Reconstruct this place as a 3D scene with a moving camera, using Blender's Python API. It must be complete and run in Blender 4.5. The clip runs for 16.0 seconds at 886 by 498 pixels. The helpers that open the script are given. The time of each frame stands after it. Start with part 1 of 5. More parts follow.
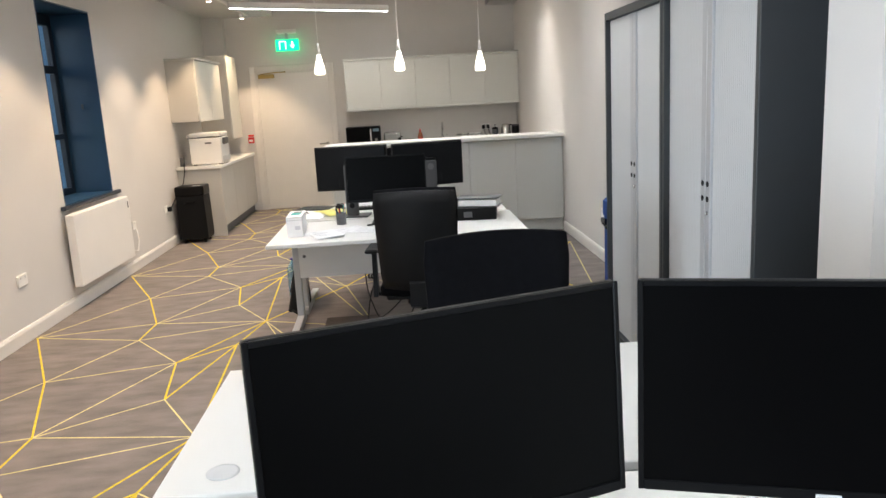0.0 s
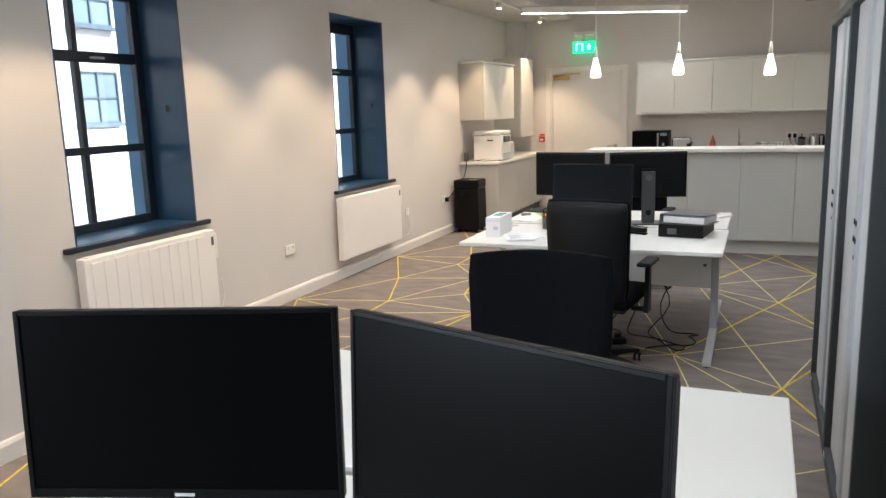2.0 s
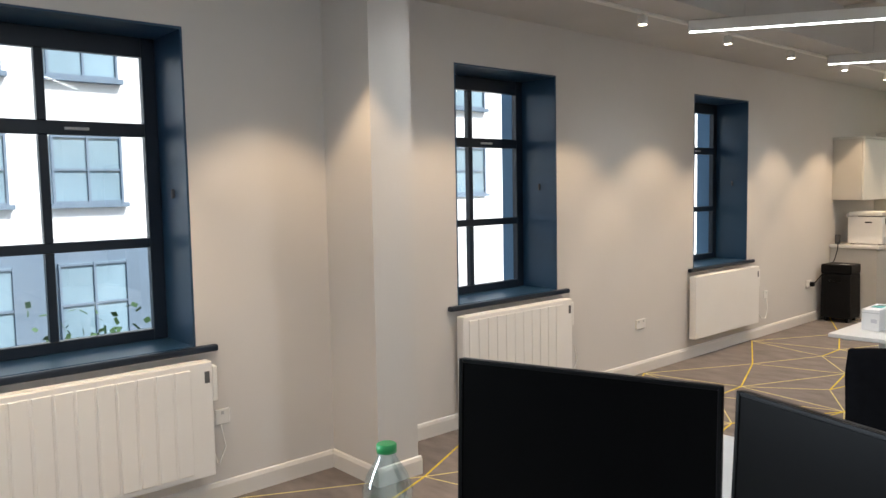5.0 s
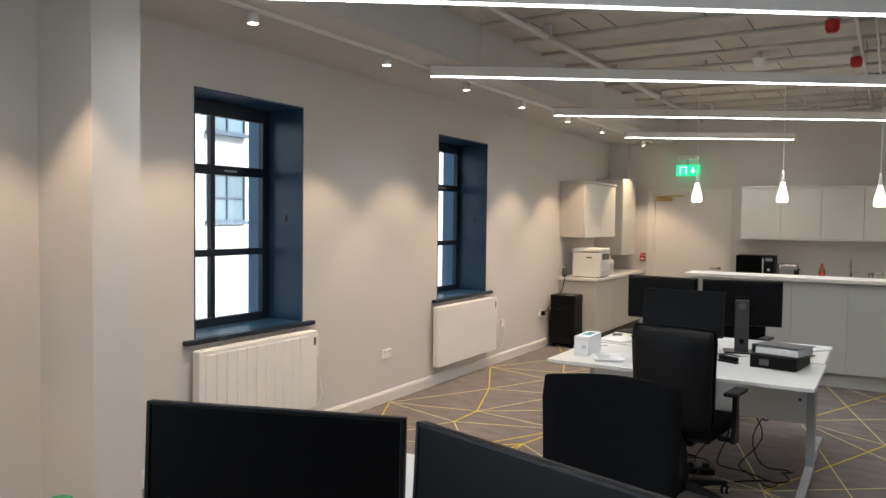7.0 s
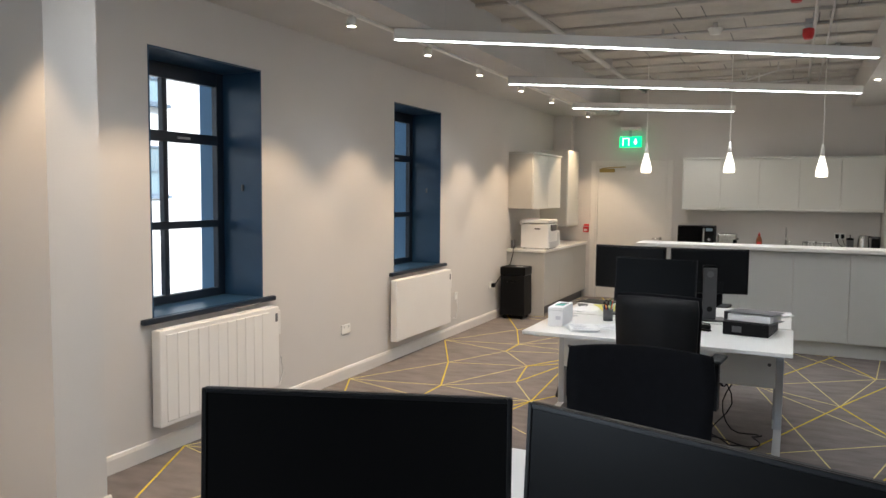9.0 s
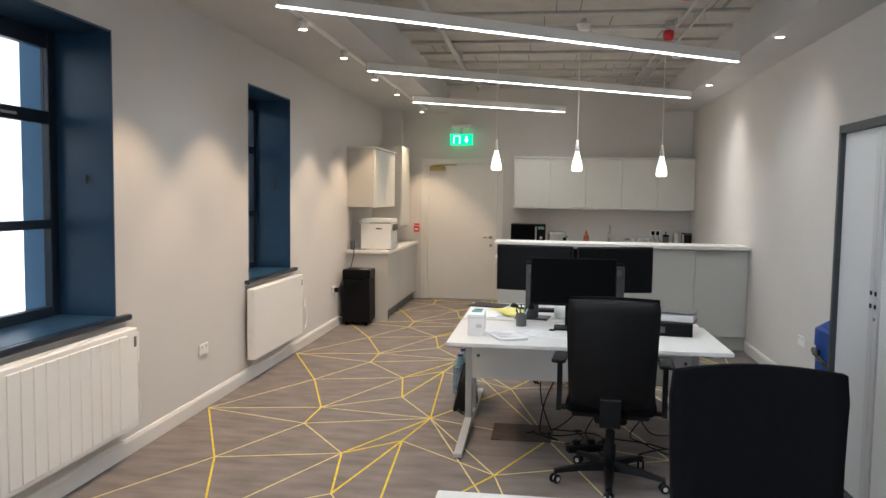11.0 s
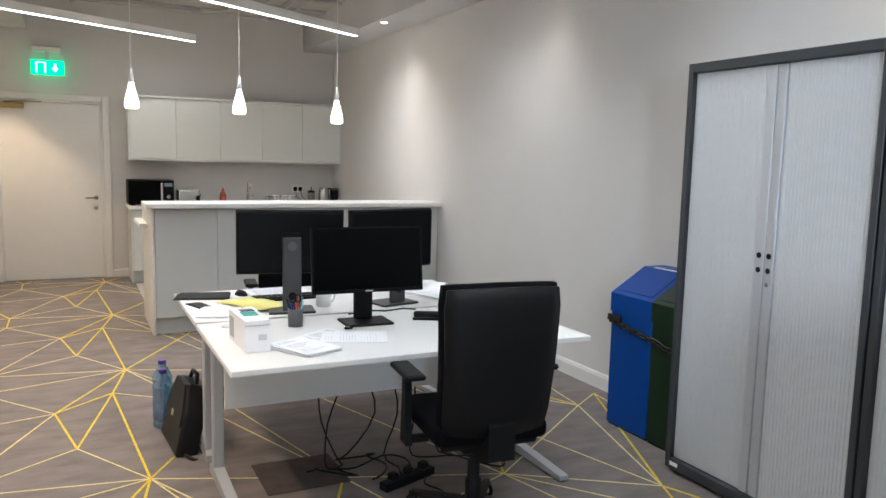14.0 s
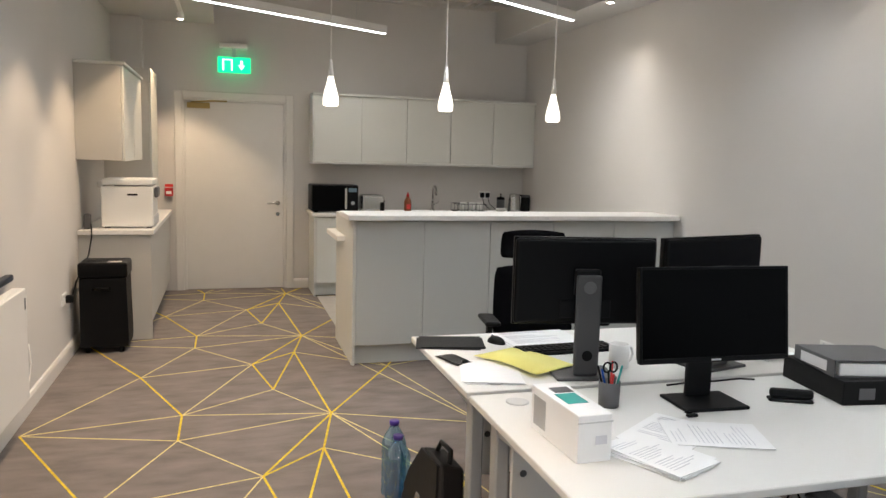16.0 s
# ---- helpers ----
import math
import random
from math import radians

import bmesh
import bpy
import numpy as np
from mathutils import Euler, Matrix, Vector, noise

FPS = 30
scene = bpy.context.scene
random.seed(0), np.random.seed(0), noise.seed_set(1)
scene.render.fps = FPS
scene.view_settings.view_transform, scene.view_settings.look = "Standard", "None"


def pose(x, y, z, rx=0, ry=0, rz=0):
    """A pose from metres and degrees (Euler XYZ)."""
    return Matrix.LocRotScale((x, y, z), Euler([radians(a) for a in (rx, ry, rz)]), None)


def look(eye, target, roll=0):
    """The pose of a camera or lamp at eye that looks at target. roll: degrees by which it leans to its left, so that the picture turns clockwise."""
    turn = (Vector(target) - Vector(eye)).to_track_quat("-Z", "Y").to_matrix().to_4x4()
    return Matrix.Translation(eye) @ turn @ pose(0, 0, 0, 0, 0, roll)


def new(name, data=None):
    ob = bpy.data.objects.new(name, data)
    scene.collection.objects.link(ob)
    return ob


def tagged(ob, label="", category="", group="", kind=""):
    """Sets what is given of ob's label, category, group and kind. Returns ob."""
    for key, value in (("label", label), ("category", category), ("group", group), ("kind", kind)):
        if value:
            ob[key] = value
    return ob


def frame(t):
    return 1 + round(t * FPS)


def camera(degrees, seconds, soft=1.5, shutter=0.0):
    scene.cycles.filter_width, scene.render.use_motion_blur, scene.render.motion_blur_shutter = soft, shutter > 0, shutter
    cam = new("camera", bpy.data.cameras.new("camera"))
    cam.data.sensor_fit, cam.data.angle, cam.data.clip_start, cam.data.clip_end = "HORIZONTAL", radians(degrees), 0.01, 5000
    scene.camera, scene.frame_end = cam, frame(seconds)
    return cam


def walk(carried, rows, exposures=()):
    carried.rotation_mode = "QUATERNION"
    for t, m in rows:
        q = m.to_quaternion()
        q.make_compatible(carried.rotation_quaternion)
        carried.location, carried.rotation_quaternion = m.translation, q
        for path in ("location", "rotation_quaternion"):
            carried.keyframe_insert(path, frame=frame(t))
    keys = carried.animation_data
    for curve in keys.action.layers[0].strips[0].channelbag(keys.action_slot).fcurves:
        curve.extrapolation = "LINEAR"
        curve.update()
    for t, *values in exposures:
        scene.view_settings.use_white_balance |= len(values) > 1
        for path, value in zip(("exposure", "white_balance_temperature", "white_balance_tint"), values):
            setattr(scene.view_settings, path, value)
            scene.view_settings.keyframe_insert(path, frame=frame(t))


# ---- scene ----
cam = camera(60.9, 16.0)
PATH = [
    (0, (0.09, 0.136, 1.603), (0.184, 2.094, 1.207), -3.2),
    (0.5, (0.389, 0.05, 1.609), (0.353, 2.003, 1.181), -2.9),
    (1, (0.677, 0.083, 1.603), (0.562, 2.028, 1.152), -2.0),
    (1.5, (0.883, 0.153, 1.62), (0.488, 2.067, 1.195), -1.7),
    (2, (1.063, 0.191, 1.633), (0.293, 2.0, 1.267), -1.8),
    (2.5, (1.115, 0.157, 1.64), (0.116, 1.864, 1.342), -2.1),
    (3, (1.137, 0.037, 1.667), (-0.079, 1.606, 1.421), -2.2),
    (3.5, (1.123, -0.057, 1.681), (-0.297, 1.335, 1.465), -2.0),
    (3.7, (1.093, -0.055, 1.67), (-0.392, 1.27, 1.469), -2.1),
    (5.8, (1.18, -0.086, 1.72), (-0.291, 1.263, 1.594), 0.1),
    (6, (1.195, -0.067, 1.724), (-0.204, 1.358, 1.609), 0.2),
    (6.3, (1.187, -0.024, 1.714), (-0.096, 1.507, 1.618), 0.5),
    (6.5, (1.212, -0.025, 1.719), (0.006, 1.568, 1.628), 0.5),
    (7, (1.23, 0.018, 1.707), (0.207, 1.735, 1.625), 0.7),
    (7.5, (1.262, 0.027, 1.703), (0.382, 1.82, 1.611), 0.8),
    (8, (1.258, 0.016, 1.688), (0.439, 1.836, 1.565), 0.8),
    (8.2, (1.211, 0.003, 1.689), (0.351, 1.804, 1.551), 0.7),
    (10.5, (0.024, 0.235, 1.625), (-0.525, 2.152, 1.467), -0.2),
    (11, (-0.233, 0.383, 1.625), (-0.496, 2.36, 1.484), 0.8),
    (11.5, (-0.555, 0.513, 1.601), (-0.468, 2.504, 1.436), 1.7),
    (12, (-0.784, 0.76, 1.562), (-0.44, 2.72, 1.359), 1.9),
    (12.5, (-0.95, 1.079, 1.566), (-0.415, 2.995, 1.358), 1.5),
    (13, (-1.148, 1.398, 1.57), (-0.455, 3.261, 1.349), 1.5),
    (13.5, (-1.282, 1.694, 1.557), (-0.479, 3.511, 1.327), 1.4),
    (14, (-1.323, 2.026, 1.56), (-0.441, 3.805, 1.322), 1.4),
    (14.5, (-1.425, 2.344, 1.539), (-0.466, 4.081, 1.289), 1.5),
    (15, (-1.526, 2.662, 1.548), (-0.522, 4.373, 1.292), 1.5),
    (15.5, (-1.552, 3.006, 1.566), (-0.726, 4.812, 1.326), 1.6),
    (16, (-1.607, 3.315, 1.565), (-1.056, 5.223, 1.321), 1.5),
]
walk(cam, [(t, look(eye, target, roll)) for t, eye, target, roll in PATH],
     exposures=[(0.0, 1.22, 6500, 10), (1.5, 1.25, 6400, 10), (2.5, 0.98, 6500, 10), (3.5, 0.86, 6500, 10), (6.0, 0.70, 6600, 10), (8.0, 0.82, 6450, 10), (10.5, 0.84, 6350, 10),
                (11.0, 0.85, 6300, 10), (12.0, 1.04, 6200, 10), (15.0, 1.10, 6150, 10), (15.5, 0.98, 6350, 10), (16.0, 0.84, 6500, 10)])


# ---- light ----
world = bpy.data.worlds.new("sky")
scene.world = world
world.use_nodes = True
_n = world.node_tree.nodes
sky = _n.new("ShaderNodeTexSky")
sky.sky_type, sky.sun_disc, sky.sun_elevation, sky.sun_rotation = "NISHITA", False, radians(40), radians(60)
_n["Background"].inputs["Strength"].default_value = 0.15
world.node_tree.links.new(sky.outputs[0], _n["Background"].inputs["Color"])
sun = new("sun", bpy.data.lights.new("sun", "SUN"))
sun.data.energy, sun.data.angle, sun.data.color = 5.0, radians(12), (1.0, 0.98, 0.95)
sun.matrix_world = look((6, 6, 12), (-6, 2, 0))


def area(name, m, sx, sy, watts, colour, spread=180):
    d = bpy.data.lights.new(name, "AREA")
    d.shape, d.size, d.size_y, d.energy, d.color, d.spread = "RECTANGLE", sx, sy, watts, colour, radians(spread)
    ob = new(name, d)
    ob.matrix_world = m
    return ob


# ---- materials ----
def mat(name, colour, rough=0.5, metal=0.0, var=0.06, scale=6.0, bump=0.0, bscale=200.0, stretch=(1, 1, 1), spec=0.5, wear=0.0):
    """Paint-like surface: base colour with two scales of variation, and fine relief."""
    m = bpy.data.materials.new(name)
    m.use_nodes = True
    nt = m.node_tree
    b = nt.nodes["Principled BSDF"]
    b.inputs["Roughness"].default_value, b.inputs["Metallic"].default_value = rough, metal
    b.inputs["Specular IOR Level"].default_value = spec
    tc = nt.nodes.new("ShaderNodeTexCoord")
    mp = nt.nodes.new("ShaderNodeMapping")
    mp.inputs["Scale"].default_value = stretch
    nt.links.new(tc.outputs["Object"], mp.inputs["Vector"])
    big = nt.nodes.new("ShaderNodeTexNoise")
    big.inputs["Scale"].default_value, big.inputs["Detail"].default_value = scale, 4
    fine = nt.nodes.new("ShaderNodeTexNoise")
    fine.inputs["Scale"].default_value, fine.inputs["Detail"].default_value = bscale, 3
    for n in (big, fine):
        nt.links.new(mp.outputs[0], n.inputs["Vector"])
    mix = nt.nodes.new("ShaderNodeMath")
    mix.operation = "MULTIPLY_ADD"
    nt.links.new(fine.outputs["Fac"], mix.inputs[0])
    mix.inputs[1].default_value = 0.35
    nt.links.new(big.outputs["Fac"], mix.inputs[2])
    ramp = nt.nodes.new("ShaderNodeValToRGB")
    ramp.color_ramp.elements[0].position, ramp.color_ramp.elements[1].position = 0.4, 0.95
    ramp.color_ramp.elements[0].color = (*[c * (1 - var) for c in colour], 1)
    ramp.color_ramp.elements[1].color = (*[min(1, c * (1 + var)) for c in colour], 1)
    nt.links.new(mix.outputs[0], ramp.inputs[0])
    nt.links.new(ramp.outputs[0], b.inputs["Base Color"])
    if wear:
        rr = nt.nodes.new("ShaderNodeMath")
        rr.operation = "MULTIPLY_ADD"
        nt.links.new(big.outputs["Fac"], rr.inputs[0])
        rr.inputs[1].default_value, rr.inputs[2].default_value = wear, rough - wear / 2
        nt.links.new(rr.outputs[0], b.inputs["Roughness"])
    if bump:
        bp = nt.nodes.new("ShaderNodeBump")
        bp.inputs["Strength"].default_value, bp.inputs["Distance"].default_value = bump, 0.004
        nt.links.new(fine.outputs["Fac"], bp.inputs["Height"])
        nt.links.new(bp.outputs[0], b.inputs["Normal"])
    return m


def glow(name, colour, strength):
    m = mat(name, colour, 0.4)
    b = m.node_tree.nodes["Principled BSDF"]
    b.inputs["Emission Color"].default_value, b.inputs["Emission Strength"].default_value = (*colour, 1), strength
    return m


def clear(name, colour, rough=0.0, ior=1.45, mixed=0.9):
    m = bpy.data.materials.new(name)
    m.use_nodes = True
    nt = m.node_tree
    nt.nodes.remove(nt.nodes["Principled BSDF"])
    tr, gl, mx = nt.nodes.new("ShaderNodeBsdfTransparent"), nt.nodes.new("ShaderNodeBsdfGlossy"), nt.nodes.new("ShaderNodeMixShader")
    tr.inputs[0].default_value, gl.inputs["Roughness"].default_value = (*colour, 1), rough + 0.02
    mx.inputs[0].default_value = 1 - mixed
    nt.links.new(tr.outputs[0], mx.inputs[1])
    nt.links.new(gl.outputs[0], mx.inputs[2])
    nt.links.new(mx.outputs[0], nt.nodes["Material Output"].inputs[0])
    return m


WALL = mat("matt_white_wall_paint", (0.62, 0.595, 0.57), 0.85, var=0.03, scale=1.2, bump=0.12, bscale=160)
CEIL = mat("white_painted_soffit", (0.56, 0.55, 0.54), 0.9, var=0.04, scale=2, bump=0.1, bscale=120)
SLAB = mat("painted_concrete_slab", (0.50, 0.475, 0.44), 0.9, var=0.14, scale=3, bump=0.5, bscale=45)
TRIM = mat("white_gloss_trim", (0.69, 0.665, 0.63), 0.4, var=0.02, bump=0.03)
BLUE = mat("blue_window_paint", (0.020, 0.060, 0.115), 0.38, var=0.12, scale=4, bump=0.06, bscale=90, wear=0.15)
BLUEDK = mat("dark_blue_frame_paint", (0.006, 0.013, 0.026), 0.35, var=0.1, scale=5, bump=0.04)
DESKW = mat("white_melamine", (0.70, 0.69, 0.665), 0.42, var=0.015, scale=3, bump=0.02, bscale=400, wear=0.1)
PANELW = mat("white_modesty_panel", (0.72, 0.72, 0.70), 0.5, var=0.02, scale=3)
STEELG = mat("silver_grey_powder_coat", (0.42, 0.43, 0.44), 0.42, 0.25, var=0.05, scale=8, bump=0.05)
CABG = mat("grey_kitchen_door", (0.56, 0.57, 0.55), 0.38, var=0.015, scale=2, bump=0.02)
CABW = mat("pale_wall_unit_door", (0.66, 0.66, 0.62), 0.4, var=0.015, scale=2, bump=0.02)
CABS = mat("beige_unit_panel", (0.55, 0.53, 0.49), 0.5, var=0.02, scale=2)
TOPW = mat("white_worktop", (0.82, 0.80, 0.77), 0.3, var=0.03, scale=30, bump=0.02)
TAMB = mat("silver_tambour_slats", (0.56, 0.57, 0.58), 0.45, 0.15, var=0.02, scale=3)
TAMF = mat("graphite_cabinet_steel", (0.040, 0.044, 0.048), 0.5, 0.2, var=0.06, scale=6, bump=0.06)
ALU = mat("brushed_aluminium", (0.50, 0.51, 0.53), 0.45, 0.45, var=0.05, stretch=(1, 1, 0.05))
CHROME = mat("chrome", (0.75, 0.75, 0.75), 0.12, 1.0, var=0.02)
BRASS = mat("aged_brass", (0.45, 0.33, 0.12), 0.3, 0.9, var=0.1)
FABRIC = mat("black_chair_fabric", (0.0045, 0.0045, 0.0055), 0.95, var=0.25, spec=0.06, scale=40, bump=0.5, bscale=900)
PLAST = mat("black_plastic", (0.0055, 0.0055, 0.006), 0.5, spec=0.16, var=0.15, scale=20, bump=0.15, bscale=500)
BEZEL = mat("monitor_black_plastic", (0.0035, 0.0035, 0.004), 0.36, spec=0.15, var=0.1, scale=20, bump=0.08, bscale=600)
SCREEN = mat("black_lcd_screen", (0.0008, 0.0008, 0.001), 0.34, var=0.05, spec=0.08)
GREYP = mat("dark_grey_plastic", (0.10, 0.10, 0.105), 0.5, var=0.08, bump=0.1, bscale=400)
LGREY = mat("light_grey_plastic", (0.55, 0.55, 0.55), 0.45, var=0.03)
WHITEP = mat("white_plastic", (0.80, 0.79, 0.76), 0.4, var=0.02)
RADW = mat("white_radiator_enamel", (0.82, 0.80, 0.77), 0.35, var=0.02, scale=3)
BINB = mat("blue_painted_steel", (0.0005, 0.046, 0.24), 0.4, spec=0.2, var=0.08, scale=4, bump=0.03)
BING = mat("dark_green_painted_steel", (0.004, 0.020, 0.006), 0.42, spec=0.35, var=0.1, scale=4, bump=0.03)
PAPER = mat("white_paper", (0.82, 0.82, 0.82), 0.8, var=0.02)
INK = mat("grey_print", (0.60, 0.60, 0.64), 0.8)
YELLOW = mat("pale_yellow_folder", (0.78, 0.72, 0.22), 0.75, var=0.04)
TEAL = mat("teal_print", (0.03, 0.30, 0.27), 0.6)
RED = mat("red_enamel", (0.55, 0.02, 0.02), 0.45)
REDSIGN = mat("red_sign", (0.70, 0.05, 0.04), 0.5)
LEATHER = mat("black_leather", (0.007, 0.006, 0.006), 0.45, spec=0.25, var=0.3, scale=15, bump=0.4, bscale=150)
WATERB = clear("blue_tinted_plastic_bottle", (0.52, 0.78, 0.95), 0.05, mixed=0.76)
CLEARB = clear("clear_plastic_bottle", (0.86, 0.94, 0.97), 0.05, mixed=0.82)
GLASS = clear("window_glass", (0.96, 0.98, 0.98), 0.0, mixed=0.94)
GREENP = mat("green_cap_plastic", (0.02, 0.28, 0.08), 0.4)
PURPLE = mat("purple_cap_plastic", (0.06, 0.03, 0.22), 0.4)
AMBER = mat("orange_washing_liquid", (0.30, 0.10, 0.05), 0.25)
STAINLESS = mat("stainless_steel", (0.55, 0.55, 0.54), 0.25, 0.95, var=0.05)
LED = glow("led_diffuser", (0.95, 0.98, 1.0), 6.0)
SPOTLENS = glow("spot_lens", (1.0, 0.86, 0.66), 14.0)
PENDGL = glow("pendant_glass", (1.0, 0.93, 0.82), 0.9)
EXITG = glow("exit_sign_green", (0.0, 0.62, 0.22), 1.2)
EXITW = glow("exit_sign_symbol", (0.75, 1.0, 0.85), 1.2)
RENDER_W = mat("white_render_facade", (0.85, 0.85, 0.85), 0.9, var=0.03, scale=0.8, bump=0.1)
OUTGREY = mat("blue_grey_stone", (0.13, 0.18, 0.24), 0.8, var=0.1, scale=1)
OUTGLASS = mat("outside_window_glass", (0.20, 0.29, 0.35), 0.15, var=0.3, scale=0.5)
OUTJAMB = mat("pale_blue_outside_paint", (0.16, 0.30, 0.44), 0.6, var=0.06, scale=3)
ASPHALT = mat("asphalt", (0.06, 0.06, 0.065), 0.9, var=0.2, scale=2)
SHRUB = mat("shrub_leaf", (0.05, 0.11, 0.04), 0.7, var=0.4, scale=10)


# ---- mesh helpers ----
def box(bm, x0, x1, y0, y1, z0, z1, bevel=0.0, seg=1):
    r = bmesh.ops.create_cube(bm, size=1)
    m = Matrix.Translation(((x0 + x1) / 2, (y0 + y1) / 2, (z0 + z1) / 2)) @ Matrix.Diagonal((x1 - x0, y1 - y0, z1 - z0, 1))
    bmesh.ops.transform(bm, matrix=m, verts=r["verts"])
    if bevel:
        es = list({e for v in r["verts"] for e in v.link_edges})
        bmesh.ops.bevel(bm, geom=es, offset=bevel, segments=seg, affect="EDGES", profile=0.5)


def bx(*a, **k):
    bm = bmesh.new()
    box(bm, *a, **k)
    return bm


def lathe(bm, prof, n=24, m=Matrix()):
    """Turn a profile of (radius, height) about z."""
    rings = []
    for r, z in prof:
        rings.append([bm.verts.new(m @ Vector((r * math.cos(2 * math.pi * i / n), r * math.sin(2 * math.pi * i / n), z))) for i in range(n)])
    for a, b in zip(rings, rings[1:]):
        for i in range(n):
            f = bm.faces.new((a[i], a[(i + 1) % n], b[(i + 1) % n], b[i]))
            f.smooth = True
    bm.faces.new(rings[0][::-1])
    bm.faces.new(rings[-1])
    return bm


def tube(bm, pts, r, n=8):
    """A round rod along points."""
    pts = [Vector(p) for p in pts]
    rings = []
    for i, p in enumerate(pts):
        d = (pts[min(i + 1, len(pts) - 1)] - pts[max(i - 1, 0)]).normalized()
        u = d.orthogonal().normalized() if not rings else (u - d * u.dot(d)).normalized()
        w = d.cross(u)
        rings.append([bm.verts.new(p + r * (math.cos(2 * math.pi * k / n) * u + math.sin(2 * math.pi * k / n) * w)) for k in range(n)])
    for a, b in zip(rings, rings[1:]):
        for k in range(n):
            bm.faces.new((a[k], a[(k + 1) % n], b[(k + 1) % n], b[k])).smooth = True
    bm.faces.new(rings[0][::-1])
    bm.faces.new(rings[-1])
    return bm


def prism(bm, outline, a, b, axis="y"):
    """Push a 2D outline along an axis from a to b."""
    def at(p, q, s):
        return {"y": (p, s, q), "x": (s, p, q), "z": (p, q, s)}[axis]
    lo = [bm.verts.new(at(p, q, a)) for p, q in outline]
    hi = [bm.verts.new(at(p, q, b)) for p, q in outline]
    bm.faces.new(lo)
    bm.faces.new(hi[::-1])
    n = len(lo)
    for i in range(n):
        bm.faces.new((lo[i], hi[i], hi[(i + 1) % n], lo[(i + 1) % n]))
    bmesh.ops.recalc_face_normals(bm, faces=bm.faces)
    return bm


def mesh(name, bm, material):
    bmesh.ops.recalc_face_normals(bm, faces=bm.faces)
    me = bpy.data.meshes.new(name)
    bm.to_mesh(me)
    bm.free()
    me.materials.append(material)
    return me


def part(name, bm, material, parent=None, label="", m=None):
    ob = new(name, mesh(name, bm, material))
    if parent is not None:
        ob.parent = parent
    if m is not None:
        ob.matrix_basis = m
    if label:
        ob["label"] = label
    return ob


def thing(name, label, category, group="", m=None, kind=""):
    ob = new(name)
    ob.empty_display_size = 0.1
    if m is not None:
        ob.matrix_basis = m
    return tagged(ob, label, category, group, kind)


def setting(name, bm, material, label, category):
    return tagged(part(name, bm, material), label, category, "", "structure")


# ---- room ----
XL, XR, YB, YF, ZS, ZC = -2.75, 1.945, 12.12, -9.0, 2.93, 3.30
WINS = [(-2.58, -1.50), (0.48, 1.56), (3.467, 4.543), (6.585, 7.664)]
WZ0, WZ1, WT = 0.880, 2.557, 0.42

bm = bmesh.new()
cuts = [YF] + [v for w in WINS for v in w] + [YB]
for i in range(0, len(cuts), 2):
    box(bm, XL - WT, XL, cuts[i], cuts[i + 1], 0, ZC)
for a, b in WINS:
    box(bm, XL - WT, XL, a, b, 0, WZ0 - 0.04)
    box(bm, XL - WT, XL, a, b, WZ1, ZC)
setting("wall_west", bm, WALL, "warm white painted wall with deep windows", "wall")
setting("wall_east", bx(XR, XR + 0.2, YF, YB, 0, ZC), WALL, "plain white painted long wall", "wall")
setting("wall_south", bx(XL - WT, XR + 0.2, YF - 0.2, YF, 0, ZC), WALL, "plain white painted end wall", "wall")
DX0, DX1, DZ = -2.075, -0.945, 2.135
bm = bmesh.new()
box(bm, XL - WT, DX0, YB, YB + 0.2, 0, ZC)
box(bm, DX1, XR + 0.2, YB, YB + 0.2, 0, ZC)
box(bm, DX0, DX1, YB, YB + 0.2, DZ, ZC)
setting("wall_north", bm, WALL, "white painted kitchen end wall with a door", "wall")
setting("pier_west", bx(XL, -2.285, 2.41, 2.70, 0, ZC), WALL, "pale grey painted square wall pier", "pier")
setting("pier_east", bx(1.475, XR, 2.27, 2.558, 0, ZC), WALL, "pale grey painted square wall pier", "pier")
setting("floor", bx(XL - WT, XR + 0.2, YF - 0.2, YB + 0.2, -0.2, 0), mat("grey_brown_carpet", (0.175, 0.150, 0.137), 0.95, var=0.30, scale=4, bump=0.7, bscale=140, stretch=(1, 2.5, 1)), "grey brown carpet with yellow line pattern", "floor")
setting("ceiling", bx(XL - WT, XR + 0.2, YF - 0.2, YB + 0.2, ZC, ZC + 0.2), SLAB, "rough white painted concrete ceiling", "ceiling")
setting("soffit_west", bx(XL, -1.72, YF, YB - 0.0, ZS, ZC), CEIL, "plain dropped plaster soffit beside windows", "soffit")
setting("soffit_east", bx(1.52, XR, YF, YB - 0.0, ZS, ZC), CEIL, "plain dropped plaster soffit along wall", "soffit")


# skirting
def skirt(x0, x1, y0, y1, axis):
    bm = bmesh.new()
    prof = [(0, 0), (0.018, 0), (0.018, 0.085), (0.010, 0.105), (0, 0.11)]
    if axis == "w":
        prism(bm, [(x0 + p, q) for p, q in prof], y0, y1, "y")
    elif axis == "e":
        prism(bm, [(x0 - p, q) for p, q in prof], y0, y1, "y")
    elif axis == "n":
        prism(bm, [(y0 - p, q) for p, q in prof], x0, x1, "x")
    return setting("baseboard", bm, TRIM, "white gloss painted skirting board", "skirting")


